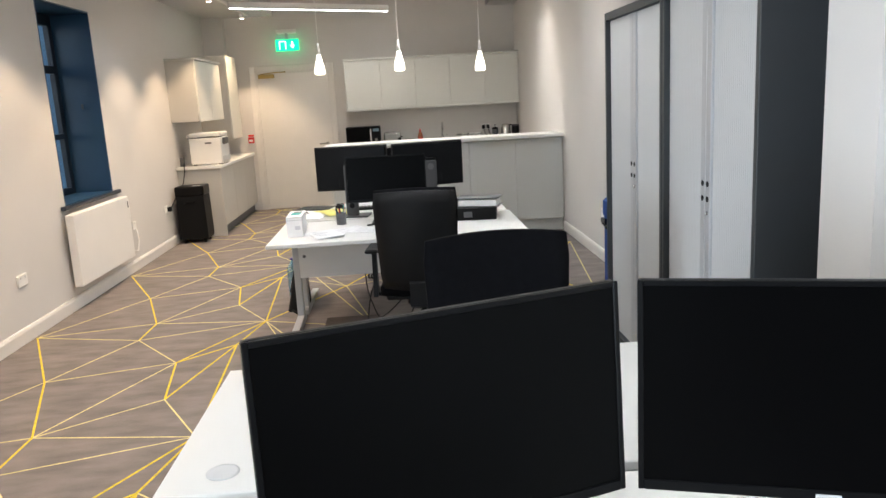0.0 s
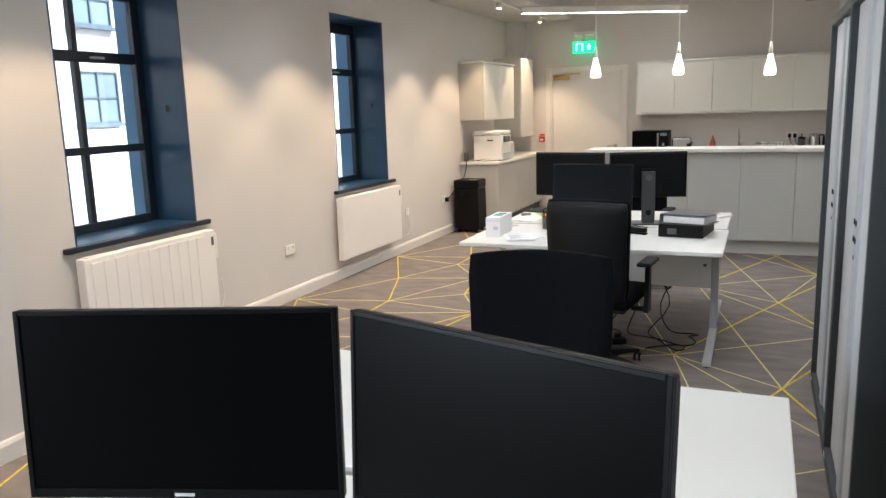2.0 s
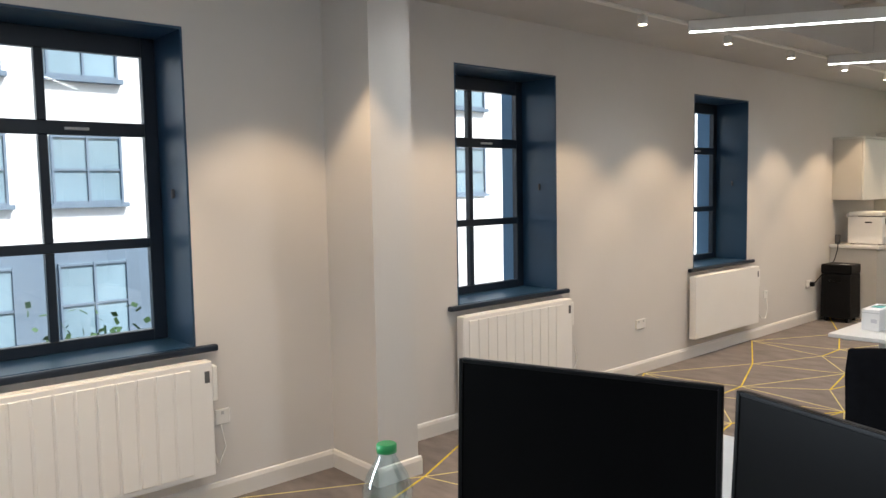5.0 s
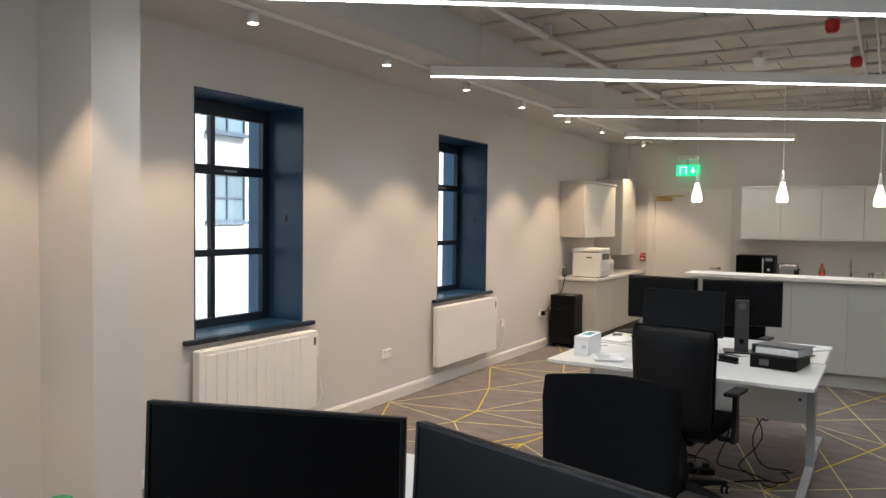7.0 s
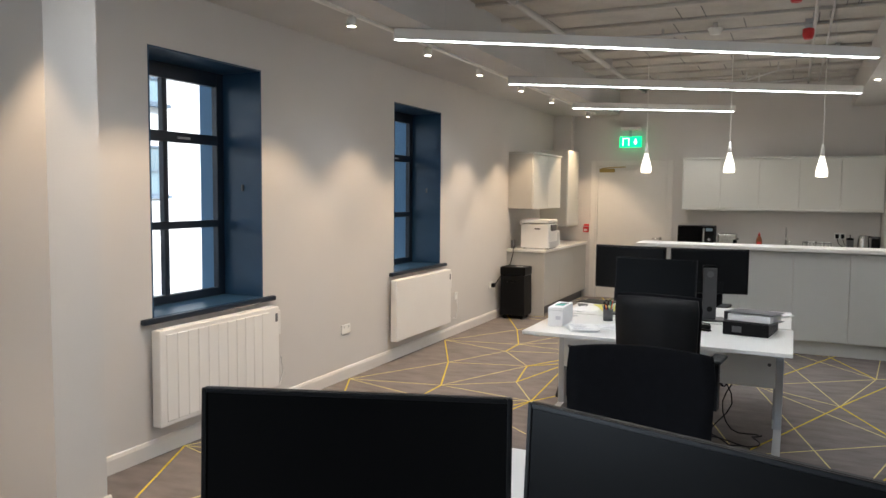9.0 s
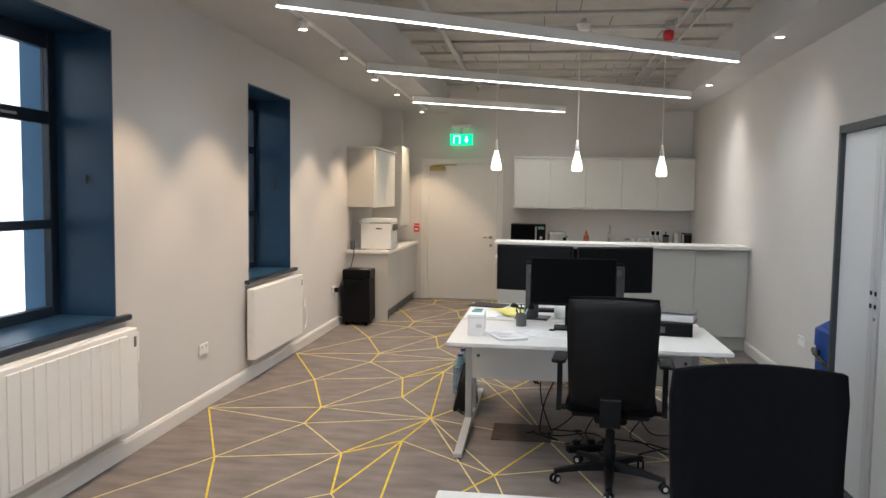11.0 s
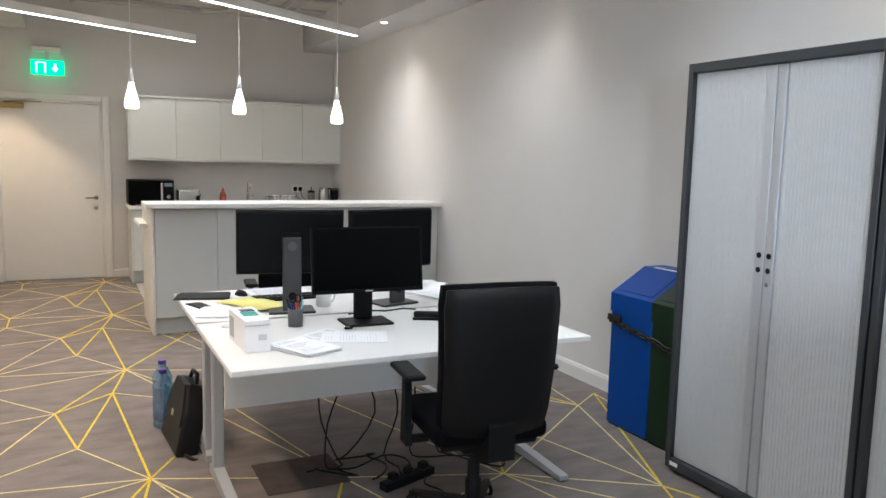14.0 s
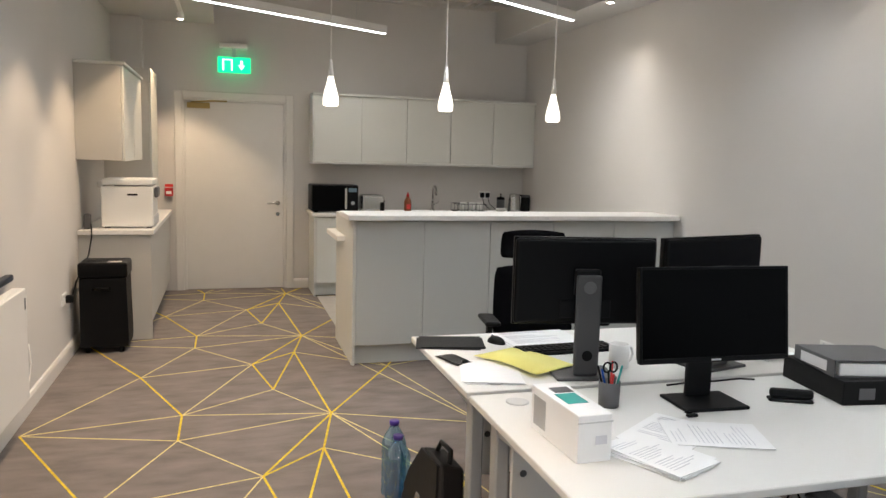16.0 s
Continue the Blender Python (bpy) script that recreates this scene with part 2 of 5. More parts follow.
skirt(XL, 0, YF, 2.392, "w")
skirt(XL, 0, 2.718, 9.82, "w")
skirt(-2.285, 0, 2.392, 2.718, "w")
skirt(XL, -2.285, 2.41, 0, "n")
skirt(XR, 0, 2.576, 8.72, "e")
skirt(XR, 0, YF, 2.252, "e")
skirt(1.475, XR, 2.27, 0, "n")
skirt(1.475, 0, 2.252, 2.576, "e")
skirt(-0.87, -0.70, YB, 0, "n")


# carpet line pattern: one strip of the woven repeat, run along the room
NODES = [(-2.71, 5.70), (-2.21, 4.70), (-1.885, 5.87), (-1.885, 5.46), (-1.46, 4.90), (-1.345, 4.265), (-1.13, 5.20),
         (-1.02, 5.735), (-0.485, 4.685), (-0.17, 5.39), (0.58, 5.12), (1.225, 4.69), (1.575, 5.85), (1.83, 6.02)]
BOLD = ["0 1", "2 1+", "2 3", "4 5", "4 6", "4 7", "5 6", "6 7", "7 6+", "7 8+", "9 8", "11 13", "12 11+", "11 10-"]
FINE = ["0 2", "0 3", "0 1+", "1 3", "1 4", "2 4+", "2 5+", "2 7", "3 7", "3 4", "7 5+", "7 8", "7 9", "6 8", "8 10", "9 10",
        "9 8+", "10 12", "10 9+", "11 10+", "12 13", "11 12", "13 12-", "10 11", "9 7+", "12 10+"]
REPEAT = Vector((0.012, 2.007))


def strips(specs, width, z):
    bm = bmesh.new()
    for k in range(-7, 4):
        for sp in specs:
            ends = []
            for tok in sp.split():
                kk = k + (1 if tok.endswith("+") else -1 if tok.endswith("-") else 0)
                ends.append(Vector(NODES[int(tok.strip("+-"))]) + REPEAT * kk)
            a, b = ends
            if min(a.y, b.y) < YF + 0.05 or max(a.y, b.y) > YB - 0.02 or min(a.x, b.x) < XL + 0.02 or max(a.x, b.x) > XR - 0.001:
                if max(a.y, b.y) > YB + 1.5 or min(a.y, b.y) < YF - 1.5:
                    continue
                d = b - a
                lo, hi = 0.0, 1.0
                for p, q, mn, mx in ((a.x, d.x, XL + 0.02, XR - 0.02), (a.y, d.y, YF + 0.02, YB - 0.02)):
                    if abs(q) > 1e-6:
                        u, v = sorted(((mn - p) / q, (mx - p) / q))
                        lo, hi = max(lo, u), min(hi, v)
                if hi - lo < 0.05:
                    continue
                a, b = a + d * lo, a + d * hi
            n = (b - a).normalized() * width / 2
            w = Vector((-n.y, n.x))
            lo4 = [bm.verts.new((p.x, p.y, 0)) for p in (a - w, b - w, b + w, a + w)]
            hi4 = [bm.verts.new((p.x, p.y, z)) for p in (a - w * 0.8, b - w * 0.8, b + w * 0.8, a + w * 0.8)]
            bm.faces.new(hi4)
            for i in range(4):
                bm.faces.new((lo4[i], lo4[(i + 1) % 4], hi4[(i + 1) % 4], hi4[i]))
    return bm


YARN = mat("yellow_carpet_yarn", (0.68, 0.50, 0.03), 0.95, var=0.25, scale=30, bump=0.5, bscale=400)
YARN2 = mat("pale_ochre_carpet_yarn", (0.66, 0.56, 0.24), 0.95, var=0.25, scale=30, bump=0.5, bscale=400)
floor = bpy.data.objects["floor"]
part("bold_yellow_lines", strips(BOLD, 0.0125, 0.0022), YARN, floor, "bright yellow woven carpet lines")
part("fine_ochre_lines", strips(FINE, 0.009, 0.0014), YARN2, floor, "thin pale ochre woven carpet lines")

# windows
for wi, (a, b) in enumerate(WINS):
    w = thing("window_%d" % (wi + 1), "deep blue painted window with six panes", "window", kind="structure")
    XO = XL - 0.345
    rv = bmesh.new()
    box(rv, XO - 0.03, XL + 0.002, a, a + 0.012, WZ0, WZ1 - 0.012)
    box(rv, XO - 0.03, XL + 0.002, b - 0.012, b, WZ0, WZ1 - 0.012)
    box(rv, XO - 0.03, XL + 0.002, a, b, WZ1 - 0.012, WZ1)
    part("reveal_lining", rv, BLUE, w)
    part("window_sill", bx(XL, XL + 0.045, a - 0.10, b + 0.11, WZ0 - 0.036, WZ0, bevel=0.010, seg=2), BLUEDK, w, "dark blue rounded sill nosing")
    part("sill_board", bx(XO - 0.03, XL + 0.002, a, b, WZ0 - 0.034, WZ0 + 0.002), BLUE, w)
    f = bmesh.new()
    ya, yb, za, zb = a + 0.012, b - 0.012, WZ0 + 0.002, WZ1 - 0.012
    fr = 0.075
    box(f, XO - 0.05, XO, ya, ya + fr, za, zb, bevel=0.004)
    box(f, XO - 0.05, XO, yb - fr, yb, za, zb, bevel=0.004)
    box(f, XO - 0.05, XO + 0.001, ya + fr, yb - fr, zb - 0.105, zb, bevel=0.004)
    box(f, XO - 0.05, XO + 0.001, ya + fr, yb - fr, za, za + 0.06, bevel=0.004)
    frame_ob = part("window_frame", f, BLUEDK, w)
    gy0, gy1, gz0, gz1 = ya + fr, yb - fr, za + 0.06, zb - 0.105
    ym = (gy0 + gy1) / 2 - 0.06
    zs = [gz0, gz0 + (gz1 - gz0) * 0.324, gz0 + (gz1 - gz0) * 0.736, gz1]
    for zc, hh in ((zs[1], 0.026), (zs[2], 0.036)):
        part("glazing_bar", bx(XO - 0.045, XO + 0.004, gy0, gy1, zc - hh, zc + hh, bevel=0.004), BLUEDK, w)
    for k in range(3):
        lo = zs[k] + (0 if k == 0 else (0.026 if k == 1 else 0.036))
        hi = zs[k + 1] - (0.026 if k == 0 else 0.036 if k == 1 else 0)
        part("mullion", bx(XO - 0.045, XO + 0.002, ym - 0.022, ym + 0.022, lo, hi, bevel=0.004), BLUEDK, w)
        for p, q in ((gy0, ym - 0.022), (ym + 0.022, gy1)):
            g = part("pane", bx(XO - 0.030, XO - 0.024, p, q, lo, hi), GLASS, w)
            g.visible_shadow = False
    xb = XL - WT - 0.16
    part("outer_reveal", bx(xb, XO - 0.05, b - 0.010, b + 0.02, WZ0 - 0.02, WZ1 + 0.02), OUTJAMB, w, "pale blue outer reveal")
    part("outer_reveal", bx(xb, XO - 0.05, a - 0.02, a + 0.010, WZ0 - 0.02, WZ1 + 0.02), OUTJAMB, w, "pale blue outer reveal")
    part("stay_hook", bx(XL - 0.17, XL - 0.155, b - 0.030, b - 0.012, 1.67, 1.72, bevel=0.003), GREYP, w, "small metal hook on the reveal")
    part("window_latch", bx(XO + 0.004, XO + 0.02, ym + 0.10, ym + 0.22, zs[2] - 0.012, zs[2] + 0.004, bevel=0.003), ALU, w)


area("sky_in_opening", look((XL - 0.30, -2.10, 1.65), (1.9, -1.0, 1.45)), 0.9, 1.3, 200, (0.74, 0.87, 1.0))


# heaters
def heater(y0, y1, z0, z1, ribs=11):
    h = thing("radiator", "white ribbed electric panel radiator below window", "radiator", "radiators under windows")
    x0, x1 = XL + 0.035, XL + 0.105
    part("body", bx(x0, x1, y0, y1, z0, z1, bevel=0.008, seg=2), RADW, h)
    st = (y1 - y0 - 0.16) / max(ribs, 1)
    for i in range(ribs):
        part("rib", bx(x1 - 0.002, x1 + 0.006, y0 + 0.05 + i * st, y0 + 0.05 + (i + 1) * st - 0.010, z0 + 0.03, z1 - 0.03, bevel=0.004), RADW, h)
    part("top_rail", bx(x0 + 0.012, x1 - 0.012, y0 + 0.04, y1 - 0.06, z1 - 0.001, z1 + 0.004, bevel=0.0015), WHITEP, h)
    cb = part("control_box", bx(x0 + 0.01, x1 - 0.005, y1, y1 + 0.03, z1 - 0.22, z1 - 0.03, bevel=0.006), WHITEP, h)
    part("display", bx(x1 - 0.008, x1 + 0.001, y1 - 0.045, y1 - 0.015, z1 - 0.115, z1 - 0.05, bevel=0.002), GREYP, h, "small dark thermostat display")
    for yy in (y0 + 0.2, y1 - 0.2):
        part("wall_bracket", bx(XL, x0, yy - 0.02, yy + 0.02, z0 + 0.1, z1 - 0.1), STEELG, h)
    return h


heater(-2.70, -1.50, 0.19, 0.80)
heater(0.40, 1.60, 0.19, 0.81)
heater(3.42, 4.60, 0.20, 0.81)
heater(6.46, 7.75, 0.20, 0.81, 0)


def socket(y, z, plug=False, cable=None, x=XL, side=1, double=True):
    s_ = thing("wall_socket", "white plastic wall power socket" + (" with black plug" if plug else " on painted wall"), "socket", "wall sockets")
    wd = 0.073 if double else 0.043
    part("faceplate", bx(min(x, x + side * 0.012), max(x, x + side * 0.012), y - wd, y + wd, z - 0.043, z + 0.043, bevel=0.004), WHITEP, s_)
    for yy in ((-0.036, 0.036) if double else (0,)):
        part("switch", bx(min(x + side * 0.012, x + side * 0.016), max(x + side * 0.012, x + side * 0.016), y + yy - 0.008, y + yy + 0.008, z + 0.012, z + 0.032, bevel=0.002), LGREY, s_)
    if plug:
        part("plug", bx(x + 0.012, x + 0.06, y + 0.01, y + 0.06, z - 0.035, z + 0.02, bevel=0.008, seg=2), PLAST, s_)
    return s_


socket(5.69, 0.45)
socket(8.10, 0.46, double=False)
socket(1.69, 0.47, double=False)
socket(9.22, 0.47, True)
socket(7.0, 0.45, x=XR, side=-1)
for (y, z, ye) in ((1.67, 0.43, 1.60), (8.08, 0.42, 7.78), (4.72, 0.40, 4.62)):
    c = bmesh.new()
    tube(c, [(XL + 0.03, y, z), (XL + 0.035, y + 0.02, z - 0.12), (XL + 0.03, y - 0.02, z - 0.22), (XL + 0.04, (y + ye) / 2, z - 0.2), (XL + 0.06, ye, z - 0.08)], 0.004, 6)
    tagged(part("heater_cable", c, WHITEP), "thin white flex of the wall radiator", "cable", "radiator cables")

# ---- door and signs ----
door = thing("door_1", "closed white flush door with lever handle", "door", kind="structure")
part("leaf", bx(DX0 + 0.035, DX1 - 0.035, YB + 0.02, YB + 0.064, 0.006, DZ - 0.035, bevel=0.002), TRIM, door)
fm = bmesh.new()
box(fm, DX0, DX0 + 0.032, YB - 0.002, YB + 0.12, 0, DZ)
box(fm, DX1 - 0.032, DX1, YB - 0.002, YB + 0.12, 0, DZ)
box(fm, DX0 + 0.032, DX1 - 0.032, YB - 0.002, YB + 0.12, DZ - 0.032, DZ)
part("door_frame", fm, TRIM, door)
ar = bmesh.new()
for x0, x1 in ((DX0 - 0.075, DX0 + 0.008), (DX1 - 0.008, DX1 + 0.075)):
    box(ar, x0, x1, YB - 0.022, YB - 0.003, 0, DZ + 0.07, bevel=0.006)
box(ar, DX0 + 0.008, DX1 - 0.008, YB - 0.021, YB - 0.003, DZ - 0.008, DZ + 0.07, bevel=0.006)
part("architrave", ar, TRIM, door)
hd = bmesh.new()
lathe(hd, [(0.026, 0), (0.026, 0.008), (0.011, 0.010), (0.011, 0.055)], 16, pose(DX1 - 0.10, YB + 0.02, 0.985, 90))
tube(hd, [(DX1 - 0.10, YB - 0.032, 0.985), (DX1 - 0.15, YB - 0.036, 0.985), (DX1 - 0.22, YB - 0.034, 0.983)], 0.010, 10)
part("lever_handle", hd, STAINLESS, door, "satin steel lever handle")
hd = bmesh.new()
lathe(hd, [(0.022, 0), (0.022, 0.006)], 16, pose(DX1 - 0.10, YB + 0.02, 0.86, 90))
part("escutcheon", hd, STAINLESS, door)
cl = bmesh.new()
box(cl, DX0 + 0.06, DX0 + 0.30, YB - 0.035, YB + 0.02, DZ - 0.115, DZ - 0.055, bevel=0.008, seg=2)
tube(cl, [(DX0 + 0.10, YB - 0.02, DZ - 0.05), (DX0 + 0.30, YB - 0.05, DZ - 0.035), (DX0 + 0.48, YB - 0.025, DZ - 0.03)], 0.008, 8)
part("door_closer", cl, BRASS, door, "brass overhead door closer arm")
setting("corridor_wall", bx(DX0 - 0.3, DX1 + 0.3, YB + 0.6, YB + 0.7, 0, ZC), WALL, "plain wall behind the closed door", "wall")

ex = thing("exit_sign", "lit green exit sign hanging over the door", "sign")
ex_y = YB - 0.12
part("housing", bx(-1.668, -1.378, ex_y - 0.03, YB, 2.665, 2.72, bevel=0.006), WHITEP, ex)
part("sign_panel", bx(-1.688, -1.343, ex_y - 0.006, ex_y + 0.006, 2.405, 2.575, bevel=0.003), EXITG, ex, "glowing green panel")
part("stem", bx(-1.538, -1.498, ex_y - 0.012, ex_y + 0.012, 2.57, 2.67), ALU, ex)
sy = bmesh.new()
yy = ex_y - 0.009
prism(sy, [(-1.438 + p, 2.49 + q) for p, q in ((-0.012, 0.05), (0.012, 0.05), (0.012, 0), (0.035, 0), (0, -0.05), (-0.035, 0), (-0.012, 0))], yy, yy + 0.003, "y")
box(sy, -1.638, -1.623, yy, yy + 0.003, 2.43, 2.55)
box(sy, -1.548, -1.533, yy, yy + 0.003, 2.43, 2.55)
box(sy, -1.623, -1.548, yy, yy + 0.003, 2.54, 2.55)
part("symbol", sy, EXITW, ex, "pale arrow and doorway symbol")
fa = thing("fire_call_point", "red fire alarm call point on the wall", "alarm")
part("backbox", bx(-2.257, -2.172, YB - 0.05, YB, 1.055, 1.145, bevel=0.004), RED, fa)
part("label_plate", bx(-2.242, -2.187, YB - 0.054, YB - 0.05, 1.08, 1.11), WHITEP, fa)
fs = tagged(part("fire_notice", bx(-2.257, -2.172, YB - 0.004, YB, 1.155, 1.185), REDSIGN), "small red fire action notice on wall", "sign")

# ---- ceiling services ----
rb = bmesh.new()
for k in range(34):
    y = YF + 0.3 + k * 0.62
    box(rb, -1.72, 1.52, y - 0.035, y + 0.035, ZC - 0.03, ZC, bevel=0.006)
tagged(part("ceiling_ribs", rb, SLAB), "white painted concrete ceiling ribs", "rib", kind="structure")
jr = random.Random(4)
jt = bmesh.new()
for k in range(150):
    y = YF + 0.3 + jr.randrange(33) * 0.62 + 0.31
    x = jr.uniform(-1.6, 1.4)
    box(jt, x - 0.004, x + 0.004, y - 0.27, y + 0.27, ZC - 0.004, ZC)
tagged(part("slab_joint_fillets", jt, GREYP), "thin dark joints between ceiling blocks", "joint", kind="stuff")
for n_, (x, r, z) in enumerate(((-1.25, 0.03, 3.20), (0.95, 0.014, 3.22), (1.08, 0.011, 3.23))):
    t_ = bmesh.new()
    tube(t_, [(x, YF + 0.1, z), (x, 5.0, z), (x, YB - 0.5, z)], r, 10)
    for k in range(7):
        box(t_, x - r - 0.01, x + r + 0.01, k * 1.7 - 1, k * 1.7 - 0.97, z - r, ZC)
    tagged(part("ceiling_conduit", t_, CEIL), "white painted service pipe under the ceiling", "pipe", "ceiling pipes")
for pts in ([(-0.9, 10.6, 3.2), (0.2, 10.9, 3.2), (0.6, 10.2, 3.2), (0.95, 10.2, 3.22)], [(-1.6, 7.6, 3.24), (-0.4, 7.8, 3.24), (0.95, 7.8, 3.25)], [(-0.9, 11.2, 3.16), (0.1, 11.3, 3.16), (0.35, 11.0, 3.16), (0.95, 11.0, 3.2)]):
    t_ = bmesh.new()
    tube(t_, pts, 0.011, 8)
    for p in pts:
        box(t_, p[0] - 0.01, p[0] + 0.01, p[1] - 0.01, p[1] + 0.01, p[2], ZC)
    tagged(part("cable_conduit", t_, CEIL), "thin white cable conduit under the ceiling", "pipe", "ceiling pipes")
for x, y in ((0.80, 6.36), (0.90, 7.87)):
    d = thing("fire_sounder", "small red fire alarm sounder under the ceiling", "alarm", "ceiling alarms")
    b_ = bmesh.new()
    lathe(b_, [(0.03, 0.10), (0.05, 0.09), (0.05, 0.03), (0.035, 0.0)], 16, pose(x, y, 3.12))
    part("sounder_body", b_, RED, d)
    part("mount", bx(x - 0.03, x + 0.03, y - 0.03, y + 0.03, 3.21, ZC), CEIL, d)
for x, y in ((0.1, 7.7), (1.2, 9.2), (0.2, 4.0)):
    b_ = bmesh.new()
    lathe(b_, [(0.03, -0.05), (0.05, -0.045), (0.055, -0.02), (0.07, 0.0), (0.07, 0.01), (0.02, 0.012), (0.02, ZC - 3.24)], 20, pose(x, y, 3.24))
    tagged(part("smoke_detector", b_, WHITEP), "round white smoke detector under the ceiling", "detector", "smoke detectors")
setting("corner_boxing", bx(XL, -2.45, YB - 0.16, YB, 2.25, ZS), WALL, "painted pipe boxing in room corner", "boxing")

# ---- linear lamps ----
for a, b, c, d in ((-1.99, 0.20, 1.43, 2.45), (-1.99, 2.70, 1.43, 5.00), (-1.995, 5.193, 1.442, 7.44), (-1.996, 7.755, 1.487, 9.898), (-1.972, 10.228, 0.031, 11.416)):
    L = math.hypot(c - a, d - b)
    lt = thing("linear_pendant_lamp", "long slim white linear light bar, switched on", "ceiling lamp", "linear light bars", pose(a, b, 2.84, 0, 0, math.degrees(math.atan2(d - b, c - a))))
    part("housing", bx(0, L, -0.03, 0.03, 0.004, 0.085, bevel=0.002), WHITEP, lt)
    part("diffuser", bx(0.01, L - 0.01, -0.016, 0.016, -0.002, 0.004), LED, lt, "glowing white strip")
    area("led_strip", lt.matrix_basis @ pose(L / 2, 0, -0.006), L - 0.04, 0.03, (7.0 if d < 3 else 15.5 if d < 11 else 9.0) * L / 4.28, (0.93, 0.97, 1.0) if d < 10 else (1.0, 0.95, 0.88), 135)
    for u in (0.4, L - 0.4):
        w_ = bmesh.new()
        tube(w_, [(u, 0, 0.085), (u, 0, ZC - 2.84 if -1.7 < a + (c - a) * u / L < 1.5 else ZS - 2.84)], 0.0015, 6)
        part("suspension_wire", w_, ALU, lt)

# track spots
tr = thing("lamp_track", "long white ceiling lighting track", "lighting track")
part("rail", bx(-2.05, -2.01, -2.0, 11.75, ZS - 0.02, ZS, bevel=0.003), WHITEP, tr)
SPOTS_Y = [-0.4, 0.80, 1.98, 3.28, 4.64, 5.86, 7.02, 8.27, 9.46, 11.35]
for y in SPOTS_Y:
    sp = thing("track_spotlight", "short white cylinder spotlight, switched on", "spotlight", "track spotlights", pose(-2.03, y, ZS - 0.02))
    b_ = bmesh.new()
    lathe(b_, [(0.012, 0), (0.012, -0.012), (0.034, -0.014), (0.036, -0.075), (0.034, -0.078), (0.030, -0.070)], 20)
    part("can", b_, WHITEP, sp)
    b_ = bmesh.new()
    lathe(b_, [(0.029, -0.072), (0.029, -0.0765)], 20)
    part("lens", b_, SPOTLENS, sp, "glowing warm lens")
    l = bpy.data.lights.new("spot_beam", "SPOT")
    l.energy, l.color, l.spot_size, l.spot_blend, l.shadow_soft_size = 60 if y > 9 else 48, (1.0, 0.73, 0.47), radians(88), 0.4, 0.028
    o = new("spot_beam", l)
    o.matrix_world = look((-2.03, y, ZS - 0.105), (-2.10, y, 0))
for y in (1.2, 4.2, 6.8, 9.4):
    sp = thing("soffit_downlight", "small recessed white downlight, switched on", "downlight", "soffit downlights", pose(1.60, y, ZS))
    b_ = bmesh.new()
    lathe(b_, [(0.045, 0), (0.045, -0.006), (0.032, -0.008)], 20)
    part("ring", b_, WHITEP, sp)
    b_ = bmesh.new()
    lathe(b_, [(0.030, -0.008), (0.030, -0.0095)], 20)
    part("lens", b_, SPOTLENS, sp)
    l = bpy.data.lights.new("downlight_beam", "SPOT")
    l.energy, l.color, l.spot_size, l.spot_blend, l.shadow_soft_size = 18 if y > 9 else 10, (1.0, 0.92, 0.83), radians(105), 1.0, 0.03
    o = new("downlight_beam", l)
    o.matrix_world = look((1.60, y, ZS - 0.02), (1.62, y, 0))

# kitchen pendants
for x, z in ((-0.808, 1.94), (0.139, 1.935), (1.104, 1.885)):
    pd = thing("pendant_lamp", "slender white bottle shaped glass pendant, switched on", "pendant lamp", "bar pendants", pose(x, 9.40, z))
    b_ = bmesh.new()
    lathe(b_, [(0.052, 0), (0.062, 0.012), (0.064, 0.05), (0.052, 0.11), (0.034, 0.17), (0.022, 0.23)], 28)
    part("glass_shade", b_, PENDGL, pd, "glowing white glass shade")
    b_ = bmesh.new()
    lathe(b_, [(0.022, 0.23), (0.018, 0.29), (0.010, 0.36)], 20)
    part("neck", b_, WHITEP, pd)
    b_ = bmesh.new()
    tube(b_, [(0, 0, 0.36), (0, 0, ZC - z)], 0.005, 6)
    part("cord", b_, WHITEP, pd)
    l = bpy.data.lights.new("pendant_bulb", "POINT")
    l.energy, l.color, l.shadow_soft_size = 2.5, (1.0, 0.88, 0.72), 0.05
    o = new("pendant_bulb", l)
    o.location = (x, 9.40, z - 0.06)


# ---- desks ----
DZT = 0.742


